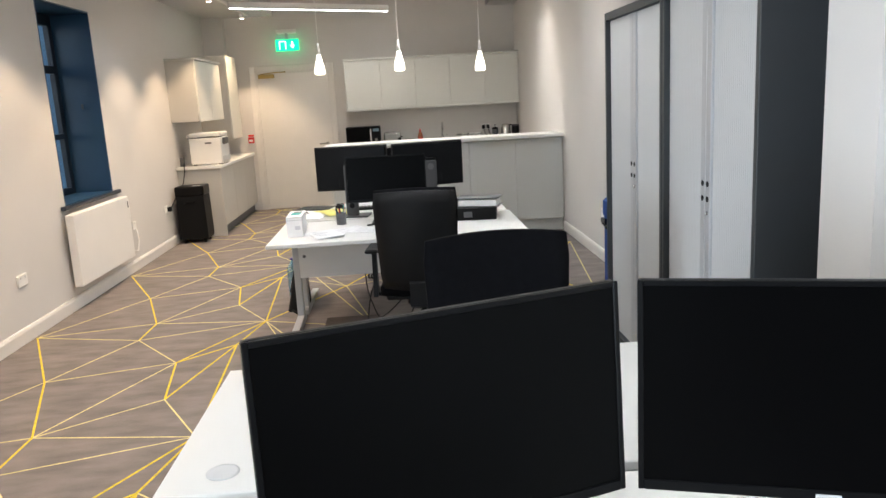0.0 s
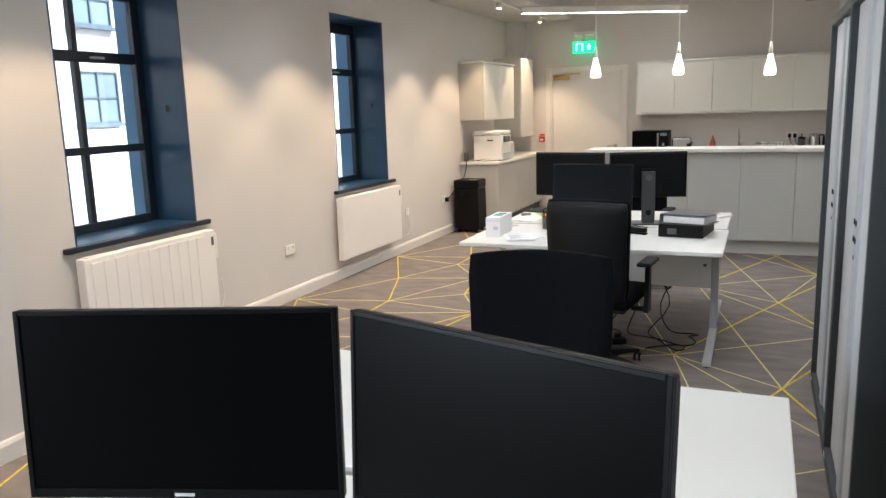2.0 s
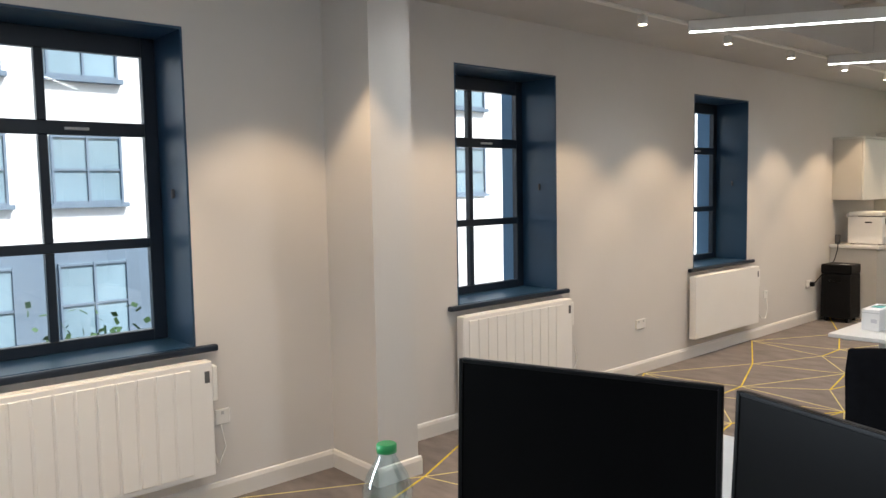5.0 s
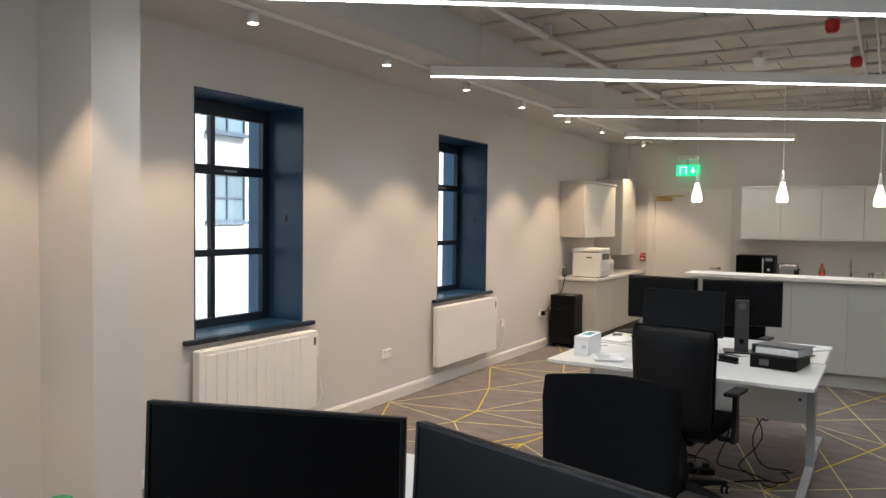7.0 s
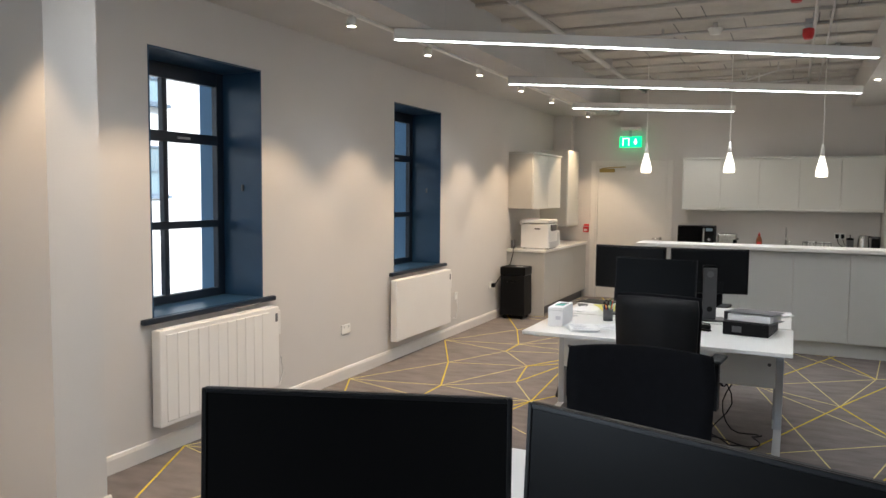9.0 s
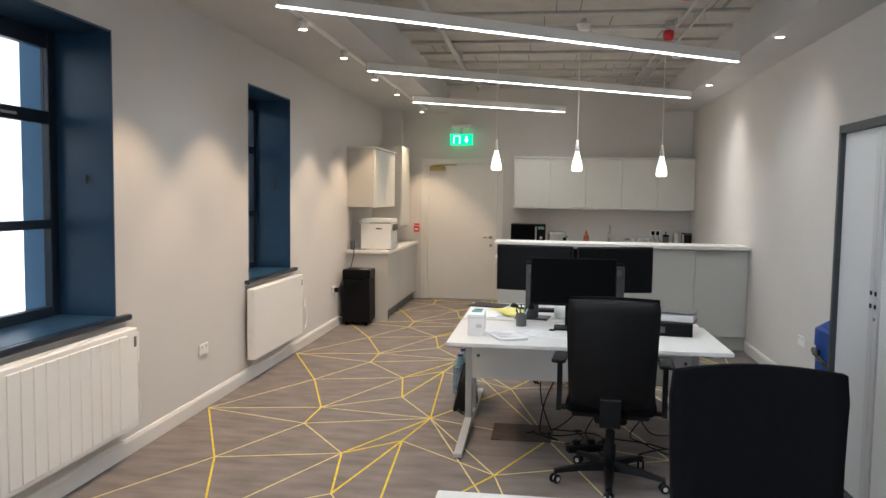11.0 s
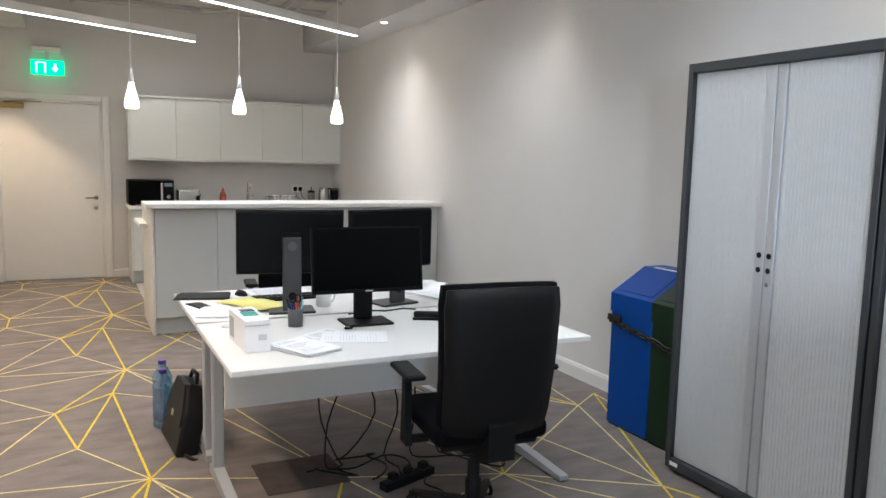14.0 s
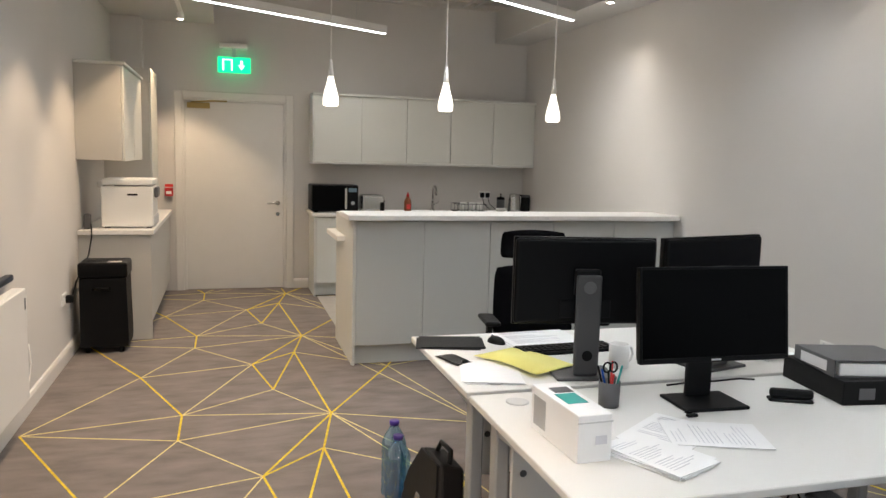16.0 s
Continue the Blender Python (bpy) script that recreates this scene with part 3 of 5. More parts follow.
def desk(x0, y0, w, d, far_side):
    """A cantilever desk; far_side is +1 where the modesty panel stands at the high-y edge."""
    t = thing("office_desk", "white rectangular office desk with silver cantilever legs", "desk", "white office desks", pose(x0, y0, 0))
    part("tabletop", bx(0, w, 0, d, DZT - 0.025, DZT, bevel=0.003), DESKW, t)
    back, front = (d - 0.12, 0.06) if far_side > 0 else (0.12, d - 0.06)
    for x in (0.05, w - 0.10):
        b_ = bmesh.new()
        box(b_, x, x + 0.05, back - 0.03, back + 0.03, 0.03, DZT - 0.025, bevel=0.006)
        part("upright", b_, STEELG, t)
        b_ = bmesh.new()
        lo, hi = sorted((back + 0.06 * far_side, front))
        f0, f1 = sorted((front, back))
        sgn = 1 if far_side > 0 else -1
        prism(b_, [(back + 0.09 * sgn, 0.012), (front, 0.012), (front, 0.035), (back - 0.03 * sgn, 0.07), (back + 0.09 * sgn, 0.05)], x, x + 0.05, "x")
        part("foot_bar", b_, STEELG, t)
        b_ = bmesh.new()
        prism(b_, [(back, DZT - 0.028), (front + 0.03 * sgn, DZT - 0.028), (front + 0.03 * sgn, DZT - 0.05), (back, DZT - 0.10)], x + 0.005, x + 0.045, "x")
        part("top_arm", b_, STEELG, t)
        for yy in (front + 0.03 * sgn, back):
            b_ = bmesh.new()
            lathe(b_, [(0.015, 0), (0.018, 0.006), (0.010, 0.014)], 12, pose(x + 0.025, yy, 0))
            part("levelling_foot", b_, PLAST, t)
    yb = back - 0.055 if far_side > 0 else back + 0.04
    part("modesty_panel", bx(0.10, w - 0.10, yb, yb + 0.018, 0.36, DZT - 0.03, bevel=0.002), PANELW, t)
    for x in (0.14, w - 0.14):
        b_ = bmesh.new()
        lathe(b_, [(0.012, 0), (0.012, 0.003)], 12, pose(x, yb - 0.0, 0.52, 90))
        part("fixing_cap", b_, GREYP, t)
    gy = d - 0.10 if far_side > 0 else 0.10
    for x in (0.14, w - 0.14):
        b_ = bmesh.new()
        lathe(b_, [(0.040, DZT - 0.002), (0.040, DZT + 0.003), (0.034, DZT + 0.004)], 24, pose(x, gy, 0))
        part("cable_port", b_, LGREY, t, "round grey cable port cover")
    return t


desk(-0.802, 4.851, 1.676, 0.875, 1)
desk(-0.80, 5.76, 1.66, 0.84, -1)
desk(-0.53, 1.745, 1.70, 0.83, -1)
desk(-0.41, 0.87, 1.60, 0.83, 1)


# ---- monitors ----
STANDG = mat("anthracite_stand_plastic", (0.060, 0.060, 0.062), 0.45, 0.2, var=0.08, bump=0.08, bscale=400)
def monitor(m, w=0.556, h=0.335, zc=1.105, tilt=0.0, base=DZT, stand=None):
    stand = stand or STANDG
    t = thing("computer_monitor", "black flat screen monitor, switched off, on desk", "monitor", "office monitors", m)
    tm = pose(0, 0, zc, tilt)
    b_ = bmesh.new()
    box(b_, -w / 2, w / 2, 0.0, 0.018, -h / 2, h / 2, bevel=0.004, seg=2)
    part("rear_shell", b_, BEZEL, t, m=tm)
    b_ = bmesh.new()
    e = 0.009
    box(b_, -w / 2, -w / 2 + e, -0.005, 0.001, -h / 2, h / 2, bevel=0.0015)
    box(b_, w / 2 - e, w / 2, -0.005, 0.001, -h / 2, h / 2, bevel=0.0015)
    box(b_, -w / 2 + e, w / 2 - e, -0.005, 0.001, h / 2 - e, h / 2, bevel=0.0015)
    box(b_, -w / 2 + e, w / 2 - e, -0.005, 0.001, -h / 2, -h / 2 + 0.017, bevel=0.0015)
    part("bezel", b_, BEZEL, t, m=tm)
    part("screen", bx(-w / 2 + e, w / 2 - e, -0.002, 0.002, -h / 2 + 0.017, h / 2 - e), SCREEN, t, "matt black blank screen", m=tm)
    b_ = bmesh.new()
    box(b_, -w * 0.494, w * 0.494, 0.012, 0.034, -h * 0.49, h * 0.485, bevel=0.015, seg=4)
    part("back_housing", b_, BEZEL, t, m=tm)
    part("port_panel", bx(-w * 0.18, w * 0.18, 0.0345, 0.038, -h * 0.42, -h * 0.22, bevel=0.002), PLAST, t, m=tm)
    part("brand_mark", bx(-0.018, 0.018, -0.0062, -0.004, -h / 2 + 0.005, -h / 2 + 0.011), LGREY, t, m=tm)
    b_ = bmesh.new()
    box(b_, -0.048, 0.048, 0.062, 0.088, base + 0.012, zc + 0.03, bevel=0.008, seg=2)
    col = part("stand_column", b_, stand, t, "plain upright stand column")
    b_ = bmesh.new()
    lathe(b_, [(0.024, 0), (0.024, 0.003), (0.020, 0.004), (0.020, 0.0015)], 24, pose(0, 0.0875, zc - 0.015, -90))
    part("round_badge", b_, GREYP, col)
    b_ = bmesh.new()
    lathe(b_, [(0.02, 0), (0.02, 0.004)], 20, pose(0, 0.0875, base + 0.09, -90))
    part("cable_hole", b_, PLAST, col)
    part("neck_joint", bx(-0.05, 0.05, 0.036, 0.066, zc - 0.05, zc + 0.05, bevel=0.006), PLAST, t)
    b_ = bmesh.new()
    box(b_, -0.12, 0.12, -0.06, 0.12, base, base + 0.012, bevel=0.005, seg=2)
    part("foot", b_, stand, t, "flat rectangular foot plate")
    return t


def between(a, b):
    """Pose of a panel that runs from a to b as seen by the one who looks at its screen."""
    return pose((a[0] + b[0]) / 2, (a[1] + b[1]) / 2, 0, 0, 0, math.degrees(math.atan2(b[1] - a[1], b[0] - a[0])))


monitor(between((-0.128, 1.064), (0.412, 1.248)), w=0.572, h=0.342, zc=1.138, tilt=-3)
monitor(between((0.441, 1.243), (0.974, 1.083)), w=0.560, h=0.342, zc=1.138, tilt=-3)
monitor(between((-0.010, 5.870), (-0.572, 5.961)), zc=1.107)
monitor(between((0.548, 6.005), (0.023, 5.880)), zc=1.105)
monitor(between((-0.312, 5.466), (0.255, 5.446)), w=0.565, zc=1.062, h=0.32, tilt=-7, stand=PLAST)


# ---- chairs ----
def shell(bm, w_top, w_bot, z0, z1, depth, lean, bow, n=10, rows=8, r=0.05, front=-1):
    """A padded, slightly bowed and waisted backrest, made as one closed skin."""
    grid = {}
    for s_ in (0, 1):
        for j in range(rows + 1):
            v = j / rows
            for i in range(n + 1):
                u = i / n * 2 - 1
                wv = w_bot + (w_top - w_bot) * v
                cz = 1.0
                e = max(0.0, abs(v - 0.5) * 2 - 0.8) / 0.2
                wv *= 1 - 0.045 * e * e
                x = u * wv / 2
                z = z0 + (z1 - z0) * v + 0.012 * (1 - u * u) * (1 if v > 0.5 else -1) * abs(v - 0.5) * 2
                y = lean * v + bow * (u * u) * front + 0.03 * math.sin(v * math.pi) * -front * 0.6
                edge = max(abs(u) ** 6, (abs(v - 0.5) * 2) ** 8)
                t_ = depth * (1 - 0.55 * edge)
                grid[s_, j, i] = bm.verts.new((x, y + (t_ / 2 if s_ else -t_ / 2), z))
    for s_ in (0, 1):
        for j in range(rows):
            for i in range(n):
                q = [grid[s_, j, i], grid[s_, j, i + 1], grid[s_, j + 1, i + 1], grid[s_, j + 1, i]]
                bm.faces.new(q if s_ else q[::-1]).smooth = True
    ring = [(0, i) for i in range(n + 1)] + [(j, n) for j in range(1, rows + 1)] + [(rows, i) for i in range(n - 1, -1, -1)] + [(j, 0) for j in range(rows - 1, 0, -1)]
    for (j, i), (j2, i2) in zip(ring, ring[1:] + ring[:1]):
        bm.faces.new((grid[0, j, i], grid[0, j2, i2], grid[1, j2, i2], grid[1, j, i])).smooth = True
    return bm


def chair(m, top=1.085, label="black office swivel chair with armrests at desk", two_piece=False, spin=20):
    """Faces +y in its own frame; the backrest stands at -y."""
    t = thing("office_chair", label, "chair", "office swivel chairs", m)
    yb = -0.22
    if two_piece:
        b_ = shell(bmesh.new(), 0.44, 0.46, 0.56, top - 0.20, 0.06, -0.03, 0.04, front=1)
        part("backrest", b_, FABRIC, t, m=pose(0, yb, 0))
        b_ = shell(bmesh.new(), 0.36, 0.38, top - 0.14, top, 0.06, -0.01, 0.03, front=1)
        part("headrest", b_, FABRIC, t, m=pose(0, yb - 0.03, 0))
        part("headrest_post", bx(-0.03, 0.03, yb - 0.045, yb - 0.025, top - 0.24, top - 0.08, bevel=0.004), PLAST, t)
    else:
        b_ = shell(bmesh.new(), 0.50, 0.455, 0.49, top, 0.07, -0.05, 0.045, front=1)
        part("backrest", b_, FABRIC, t, "black fabric padded backrest", m=pose(0, yb + 0.02, 0))
        b_ = shell(bmesh.new(), 0.488, 0.445, 0.50, top - 0.012, 0.025, -0.05, 0.045, front=1)
        part("back_shell", b_, PLAST, t, "smooth black plastic back shell", m=pose(0, yb - 0.022, 0))
    b_ = bmesh.new()
    prism(b_, [(yb - 0.055, 0.40), (yb - 0.055, 0.54), (yb - 0.03, 0.56), (yb + 0.0, 0.55), (yb + 0.0, 0.46), (0.0, 0.42), (0.0, 0.385), (yb + 0.02, 0.37)], -0.055, 0.055, "x")
    part("back_support", b_, PLAST, t)
    b_ = bmesh.new()
    box(b_, -0.245, 0.245, -0.20, 0.28, 0.44, 0.525, bevel=0.035, seg=4)
    for f in b_.faces:
        f.smooth = True
    part("seat", b_, FABRIC, t, "black fabric seat cushion")
    part("seat_pan", bx(-0.21, 0.21, -0.17, 0.24, 0.415, 0.445, bevel=0.01), PLAST, t)
    part("mechanism", bx(-0.09, 0.09, -0.10, 0.14, 0.36, 0.418, bevel=0.012), PLAST, t)
    for sx in (-1, 1):
        a_ = bmesh.new()
        prism(a_, [(-0.02, 0.40), (0.06, 0.40), (0.055, 0.50), (0.045, 0.69), (0.005, 0.69), (-0.005, 0.50)], sx * 0.295 - 0.014, sx * 0.295 + 0.014, "x")
        box(a_, min(sx * 0.20, sx * 0.30), max(sx * 0.20, sx * 0.30), 0.0, 0.045, 0.40, 0.425, bevel=0.005)
        arm = part("arm_post", a_, PLAST, t)
        a_ = bmesh.new()
        box(a_, sx * 0.295 - 0.042, sx * 0.295 + 0.042, -0.10, 0.14, 0.69, 0.715, bevel=0.012, seg=3)
        part("arm_pad", a_, PLAST, arm)
    b_ = bmesh.new()
    lathe(b_, [(0.034, 0.08), (0.034, 0.22), (0.026, 0.225), (0.026, 0.30), (0.018, 0.305), (0.018, 0.37)], 18)
    part("gas_lift", b_, PLAST, t)
    for k in range(5):
        an = radians(spin + 72 * k)
        b_ = bmesh.new()
        d = Vector((math.cos(an), math.sin(an), 0))
        s_ = Vector((-d.y, d.x, 0))
        vs = []
        for rr, ww, z0, z1 in ((0.02, 0.032, 0.075, 0.125), (0.18, 0.024, 0.075, 0.105), (0.32, 0.018, 0.062, 0.082)):
            vs.append([b_.verts.new(d * rr + s_ * q * ww + Vector((0, 0, z))) for q, z in ((-1, z0), (1, z0), (0.7, z1), (-0.7, z1))])
        for p, q in zip(vs, vs[1:]):
            for i in range(4):
                b_.faces.new((p[i], p[(i + 1) % 4], q[(i + 1) % 4], q[i]))
        b_.faces.new(vs[0])
        b_.faces.new(vs[-1][::-1])
        leg = part("base_leg", b_, PLAST, t)
        b_ = bmesh.new()
        wm = Matrix.Translation(d * 0.315) @ pose(0, 0, 0.027, 0, 0, math.degrees(an) + 35)
        for off in (-0.022, 0.008):
            lathe(b_, [(0.012, off), (0.027, off + 0.002), (0.027, off + 0.012), (0.012, off + 0.014)], 16, wm @ pose(0, 0, 0, 90))
        lathe(b_, [(0.008, 0.02), (0.008, 0.045)], 10, wm)
        cw = part("castor", b_, PLAST, leg)
        b_ = bmesh.new()
        lathe(b_, [(0.013, -0.0235), (0.013, 0.0235)], 12, wm @ pose(0, 0, 0, 90))
        part("castor_hub", b_, LGREY, leg)
    return t


chair(pose(0.172, 4.70, 0, 0, 0, -6), 1.087, spin=55)
chair(pose(0.402, 2.40, 0, 0, 0, 184), 1.135, "black fabric office swivel chair behind desk", spin=10)
chair(pose(0.035, 7.03, 0, 0, 0, 172), 1.15, "black office chair with separate headrest at desk", True, 30)


# ---- tambour cupboards ----
def tambour(y0, y1):
    t = thing("tambour_cupboard", "tall grey tambour cupboard with closed shutters", "cupboard", "tambour cupboards", pose(1.377, y0, 0))
    w, h, d = y1 - y0, 2.042, 0.51
    part("side_panel", bx(0, d, 0, 0.03, 0.02, h, bevel=0.003), TAMF, t)
    part("side_panel", bx(0, d, w - 0.03, w, 0.02, h, bevel=0.003), TAMF, t)
    part("top_panel", bx(0, d, 0.03, w - 0.03, h - 0.045, h, bevel=0.003), TAMF, t)
    part("plinth", bx(0, d, 0.03, w - 0.03, 0.02, 0.075, bevel=0.003), TAMF, t)
    part("back_panel", bx(d - 0.02, d, 0.03, w - 0.03, 0.075, h - 0.045), TAMF, t)
    for yy in (0.05, w - 0.05):
        for xx in (0.05, d - 0.05):
            b_ = bmesh.new()
            lathe(b_, [(0.02, 0), (0.02, 0.022)], 12, pose(xx, yy, 0))
            part("foot", b_, PLAST, t)
    mid = w / 2
    n = 24
    for a, b in ((0.032, mid - 0.05), (mid + 0.05, w - 0.032)):
        curtain = part("shutter", bx(0.030, 0.034, a, b, 0.077, h - 0.047), TAMB, t, "ribbed silver grey shutter")
        st = (b - a) / n
        slat = mesh("slat", bx(0.0275, 0.032, 0.0004, st - 0.0004, 0.08, h - 0.05, bevel=0.0010), TAMB)
        for i in range(n):
            o = new("slat", slat)
            o.parent = curtain
            o.location = (0, a + i * st, 0)
    for k, (a, b) in enumerate(((mid - 0.05, mid - 0.002), (mid + 0.002, mid + 0.05))):
        hs = part("pull_strip", bx(0.016, 0.034, a, b, 0.078, h - 0.048, bevel=0.003), ALU, t, "vertical aluminium pull strip")
        for z in (1.107, 1.172):
            b_ = bmesh.new()
            lathe(b_, [(0.011, 0), (0.013, 0.003), (0.009, 0.004)], 14, pose(0.016, (a + b) / 2, z, 0, -90))
            part("finger_hole", b_, PLAST, hs)
    b_ = bmesh.new()
    lathe(b_, [(0.009, 0), (0.009, 0.005), (0.006, 0.006)], 14, pose(0.016, mid - 0.025, 1.046, 0, -90))
    part("lock", b_, CHROME, t)
    part("maker_label", bx(-0.001, 0.001, w - 0.09, w - 0.035, 0.04, 0.06), PAPER, t, "small white label on plinth")
    return t


tambour(3.830, 4.845)
tambour(2.815, 3.820)


# ---- recycling bins ----
def bin_(y0, y1, material, name_):
    t = thing("recycling_bin", name_, "bin", "steel recycling bins", pose(1.545, y0, 0))
    w, d = y1 - y0, 0.385
    b_ = bmesh.new()
    box(b_, 0, d, 0, w, 0.012, 0.70, bevel=0.004)
    part("body", b_, material, t)
    b_ = bmesh.new()
    prism(b_, [(-0.008, 0.69), (d + 0.004, 0.69), (d + 0.004, 0.945), (0.235, 0.945), (-0.008, 0.80)], -0.003, w + 0.001, "y")
    lid = part("hood", b_, material, t)
    b_ = bmesh.new()
    n = Vector((-0.145, 0, 0.243)).normalized() * 0.004
    q = [Vector((0.235 - 0.228 * s_ , y, 0.945 - 0.136 * s_)) for s_, y in ((0.04, 0.03), (0.04, w - 0.03), (0.94, w - 0.03), (0.94, 0.03))]
    lo = [b_.verts.new(p) for p in q]
    hi = [b_.verts.new(p + n) for p in q]
    b_.faces.new(hi)
    for i in range(4):
        b_.faces.new((lo[i], lo[(i + 1) % 4], hi[(i + 1) % 4], hi[i]))
    part("flap", b_, material, lid)
    part("label_strip", bx(0.236, 0.262, 0.04, w - 0.08, 0.944, 0.948), PAPER, lid, "white label strip on lid")
    part("base_plate", bx(0.01, d - 0.01, 0.01, w - 0.01, 0, 0.013), PLAST, t)
    return t


bin_(5.185, 5.53, BINB, "blue steel recycling bin with sloping lid")
bin_(4.86, 5.18, BING, "dark green steel recycling bin with sloping lid")
b_ = bmesh.new()
rr = random.Random(3)
pts = []
for i in range(14):
    u = i / 13
    pts.append((1.533 + rr.uniform(-0.006, 0.004), 5.53 - 0.62 * u, 0.64 - 0.09 * u + rr.uniform(-0.01, 0.01)))
for ph in (0.0, 2.1, 4.2):
    fine_pts = []
    for a, b in zip(pts, pts[1:]):
        for q in (0, 0.25, 0.5, 0.75):
            p = Vector(a).lerp(Vector(b), q)
            w_ = len(fine_pts) * 0.55 + ph
            fine_pts.append(p + Vector((0, 0.010 * math.cos(w_), 0.012 * math.sin(w_))))
    tube(b_, fine_pts, 0.008, 6)
box(b_, 1.52, 1.545, 5.43, 5.54, 0.635, 0.672, bevel=0.006)
tagged(part("bin_liner_edge", b_, mat("black_bin_liner_film", (0.012, 0.012, 0.013), 0.18, spec=0.6)), "twisted black bin liner hanging over bin edge", "bin liner")

# ---- kitchen ----
def door_panel(parent, x0, x1, y, z0, z1, material, along="x"):
    g = 0.002
    if along == "x":
        return part("cupboard_door", bx(x0 + g, x1 - g, y - 0.018, y, z0, z1, bevel=0.0025), material, parent)
    return part("cupboard_door", bx(y, y + 0.018, x0 + g, x1 - g, z0, z1, bevel=0.0025), material, parent)


# bar counter
edges = [-0.70, -0.188, 0.335, 0.86, 1.39, 1.94]
for a, b in zip(edges, edges[1:]):
    u = thing("bar_cabinet", "pale grey handleless bar back cabinet", "kitchen cabinet", "bar cabinets")
    part("carcass", bx(a + 0.001, b - 0.001, 8.762, 9.06, 0.0 + 0.14, 1.088), CABS, u)
    door_panel(u, a, b, 8.76, 0.15, 1.075, CABG)
    part("plinth", bx(a, b, 8.80, 8.82, 0, 0.14), CABG, u)
    v = thing("base_cabinet", "pale grey kitchen base cabinet under worktop", "kitchen cabinet", "bar cabinets")
    part("carcass", bx(a + 0.001, b - 0.001, 9.062, 9.60, 0.14, 0.888), CABS, v)
    door_panel(v, a, b, 9.622, 0.15, 0.875, CABW)
    part("plinth", bx(a, b, 9.56, 9.575, 0, 0.14), CABG, v)
tagged(part("bar_end_panel", bx(-0.724, -0.702, 8.742, 9.615, 0, 1.088, bevel=0.002), CABW), "pale grey end panel of the kitchen bar", "panel")
tagged(part("bar_worktop", bx(-0.77, XR, 8.665, 9.12, 1.09, 1.13, bevel=0.006, seg=2), TOPW), "raised white bar worktop over grey cabinets", "worktop")
tagged(part("bar_lower_worktop", bx(-0.79, XR, 9.125, 9.74, 0.89, 0.93, bevel=0.006, seg=2), TOPW), "white kitchen worktop behind the raised bar", "worktop")
tagged(part("kitchen_floor_tiles", bx(-0.66, XR, 9.60, 11.52, 0, 0.006), mat("pale_vinyl", (0.42, 0.40, 0.37), 0.4, var=0.1, scale=10)), "pale vinyl flooring between kitchen counters", "flooring", kind="structure")

# sink run
sx = [-0.675, -0.15, 0.372, 0.895, 1.417, 1.94]
for a, b in zip(sx, sx[1:]):
    u = thing("base_cabinet", "pale grey kitchen base cabinet at wall", "kitchen cabinet", "wall run cabinets")
    part("carcass", bx(a + 0.001, b - 0.001, 11.56, YB - 0.001, 0.14, 0.878), CABS, u)
    door_panel(u, a, b, 11.558, 0.15, 0.865, CABW)
    part("plinth", bx(a, b, 11.60, 11.615, 0.006, 0.14), CABG, u)
    u = thing("wall_cabinet", "pale handleless wall cabinet above kitchen counter", "kitchen cabinet", "wall cabinets")
    part("carcass", bx(a + 0.001, b - 0.001, 11.80, YB - 0.001, 1.488, 2.185), CABS, u)
    door_panel(u, a, b, 11.798, 1.480, 2.195, CABW)
tagged(part("cabinet_cornice", bx(-0.692, XR, 11.755, YB - 0.001, 2.197, 2.225, bevel=0.004), CABW), "pale cornice along wall cabinets", "trim", kind="structure")
tagged(part("cabinet_pelmet", bx(-0.692, XR, 11.785, YB - 0.001, 1.452, 1.478, bevel=0.003), CABW), "pale light pelmet under wall cabinets", "trim", kind="structure")
tagged(part("cabinet_end_panel", bx(-0.692, -0.676, 11.775, YB - 0.001, 1.479, 2.196, bevel=0.002), CABW), "pale end panel of wall cabinets", "panel")
tagged(part("sink_worktop", bx(-0.72, XR, 11.52, YB - 0.001, 0.88, 0.92, bevel=0.006, seg=2), TOPW), "white kitchen worktop with sink at wall", "worktop")
tagged(part("sink_end_panel", bx(-0.695, -0.676, 11.545, YB - 0.03, 0, 0.879), CABW), "pale end panel of the kitchen base run", "panel")

# printer run along the window wall
ly = [9.87, 10.62, 11.36, 12.11]
for k, (a, b) in enumerate(zip(ly, ly[1:])):
    u = thing("base_cabinet", "beige grey base cabinet below printer counter", "kitchen cabinet", "printer counter cabinets")
    part("carcass", bx(XL + 0.001, -2.232, a + 0.001, b - 0.001, 0.12, 0.868), CABS, u)
    door_panel(u, a, b, -2.23, 0.13, 0.86, CABS, "y")
    part("plinth", bx(-2.29, -2.27, a, b, 0, 0.12), GREYP, u)
tagged(part("printer_end_panel", bx(XL + 0.001, -2.205, 9.845, 9.867, 0, 0.869, bevel=0.002), CABS), "beige end panel of the printer counter", "panel")
tagged(part("printer_worktop", bx(XL + 0.001, -2.18, 9.82, YB - 0.03, 0.87, 0.91, bevel=0.006, seg=2), TOPW), "white worktop carrying the printer", "worktop")
u = thing("wall_cabinet", "beige grey wall cabinet above printer", "kitchen cabinet", "wall cabinets")
part("carcass", bx(XL + 0.001, -2.408, 9.865, 11.18, 1.465, 2.215, bevel=0.002), CABS, u)
part("cornice", bx(XL + 0.001, -2.37, 9.85, 11.19, 2.217, 2.24, bevel=0.003), CABW, u)
for a, b in ((9.88, 10.53), (10.53, 11.18)):
    door_panel(u, a, b, -2.406, 1.46, 2.21, CABW, "y")
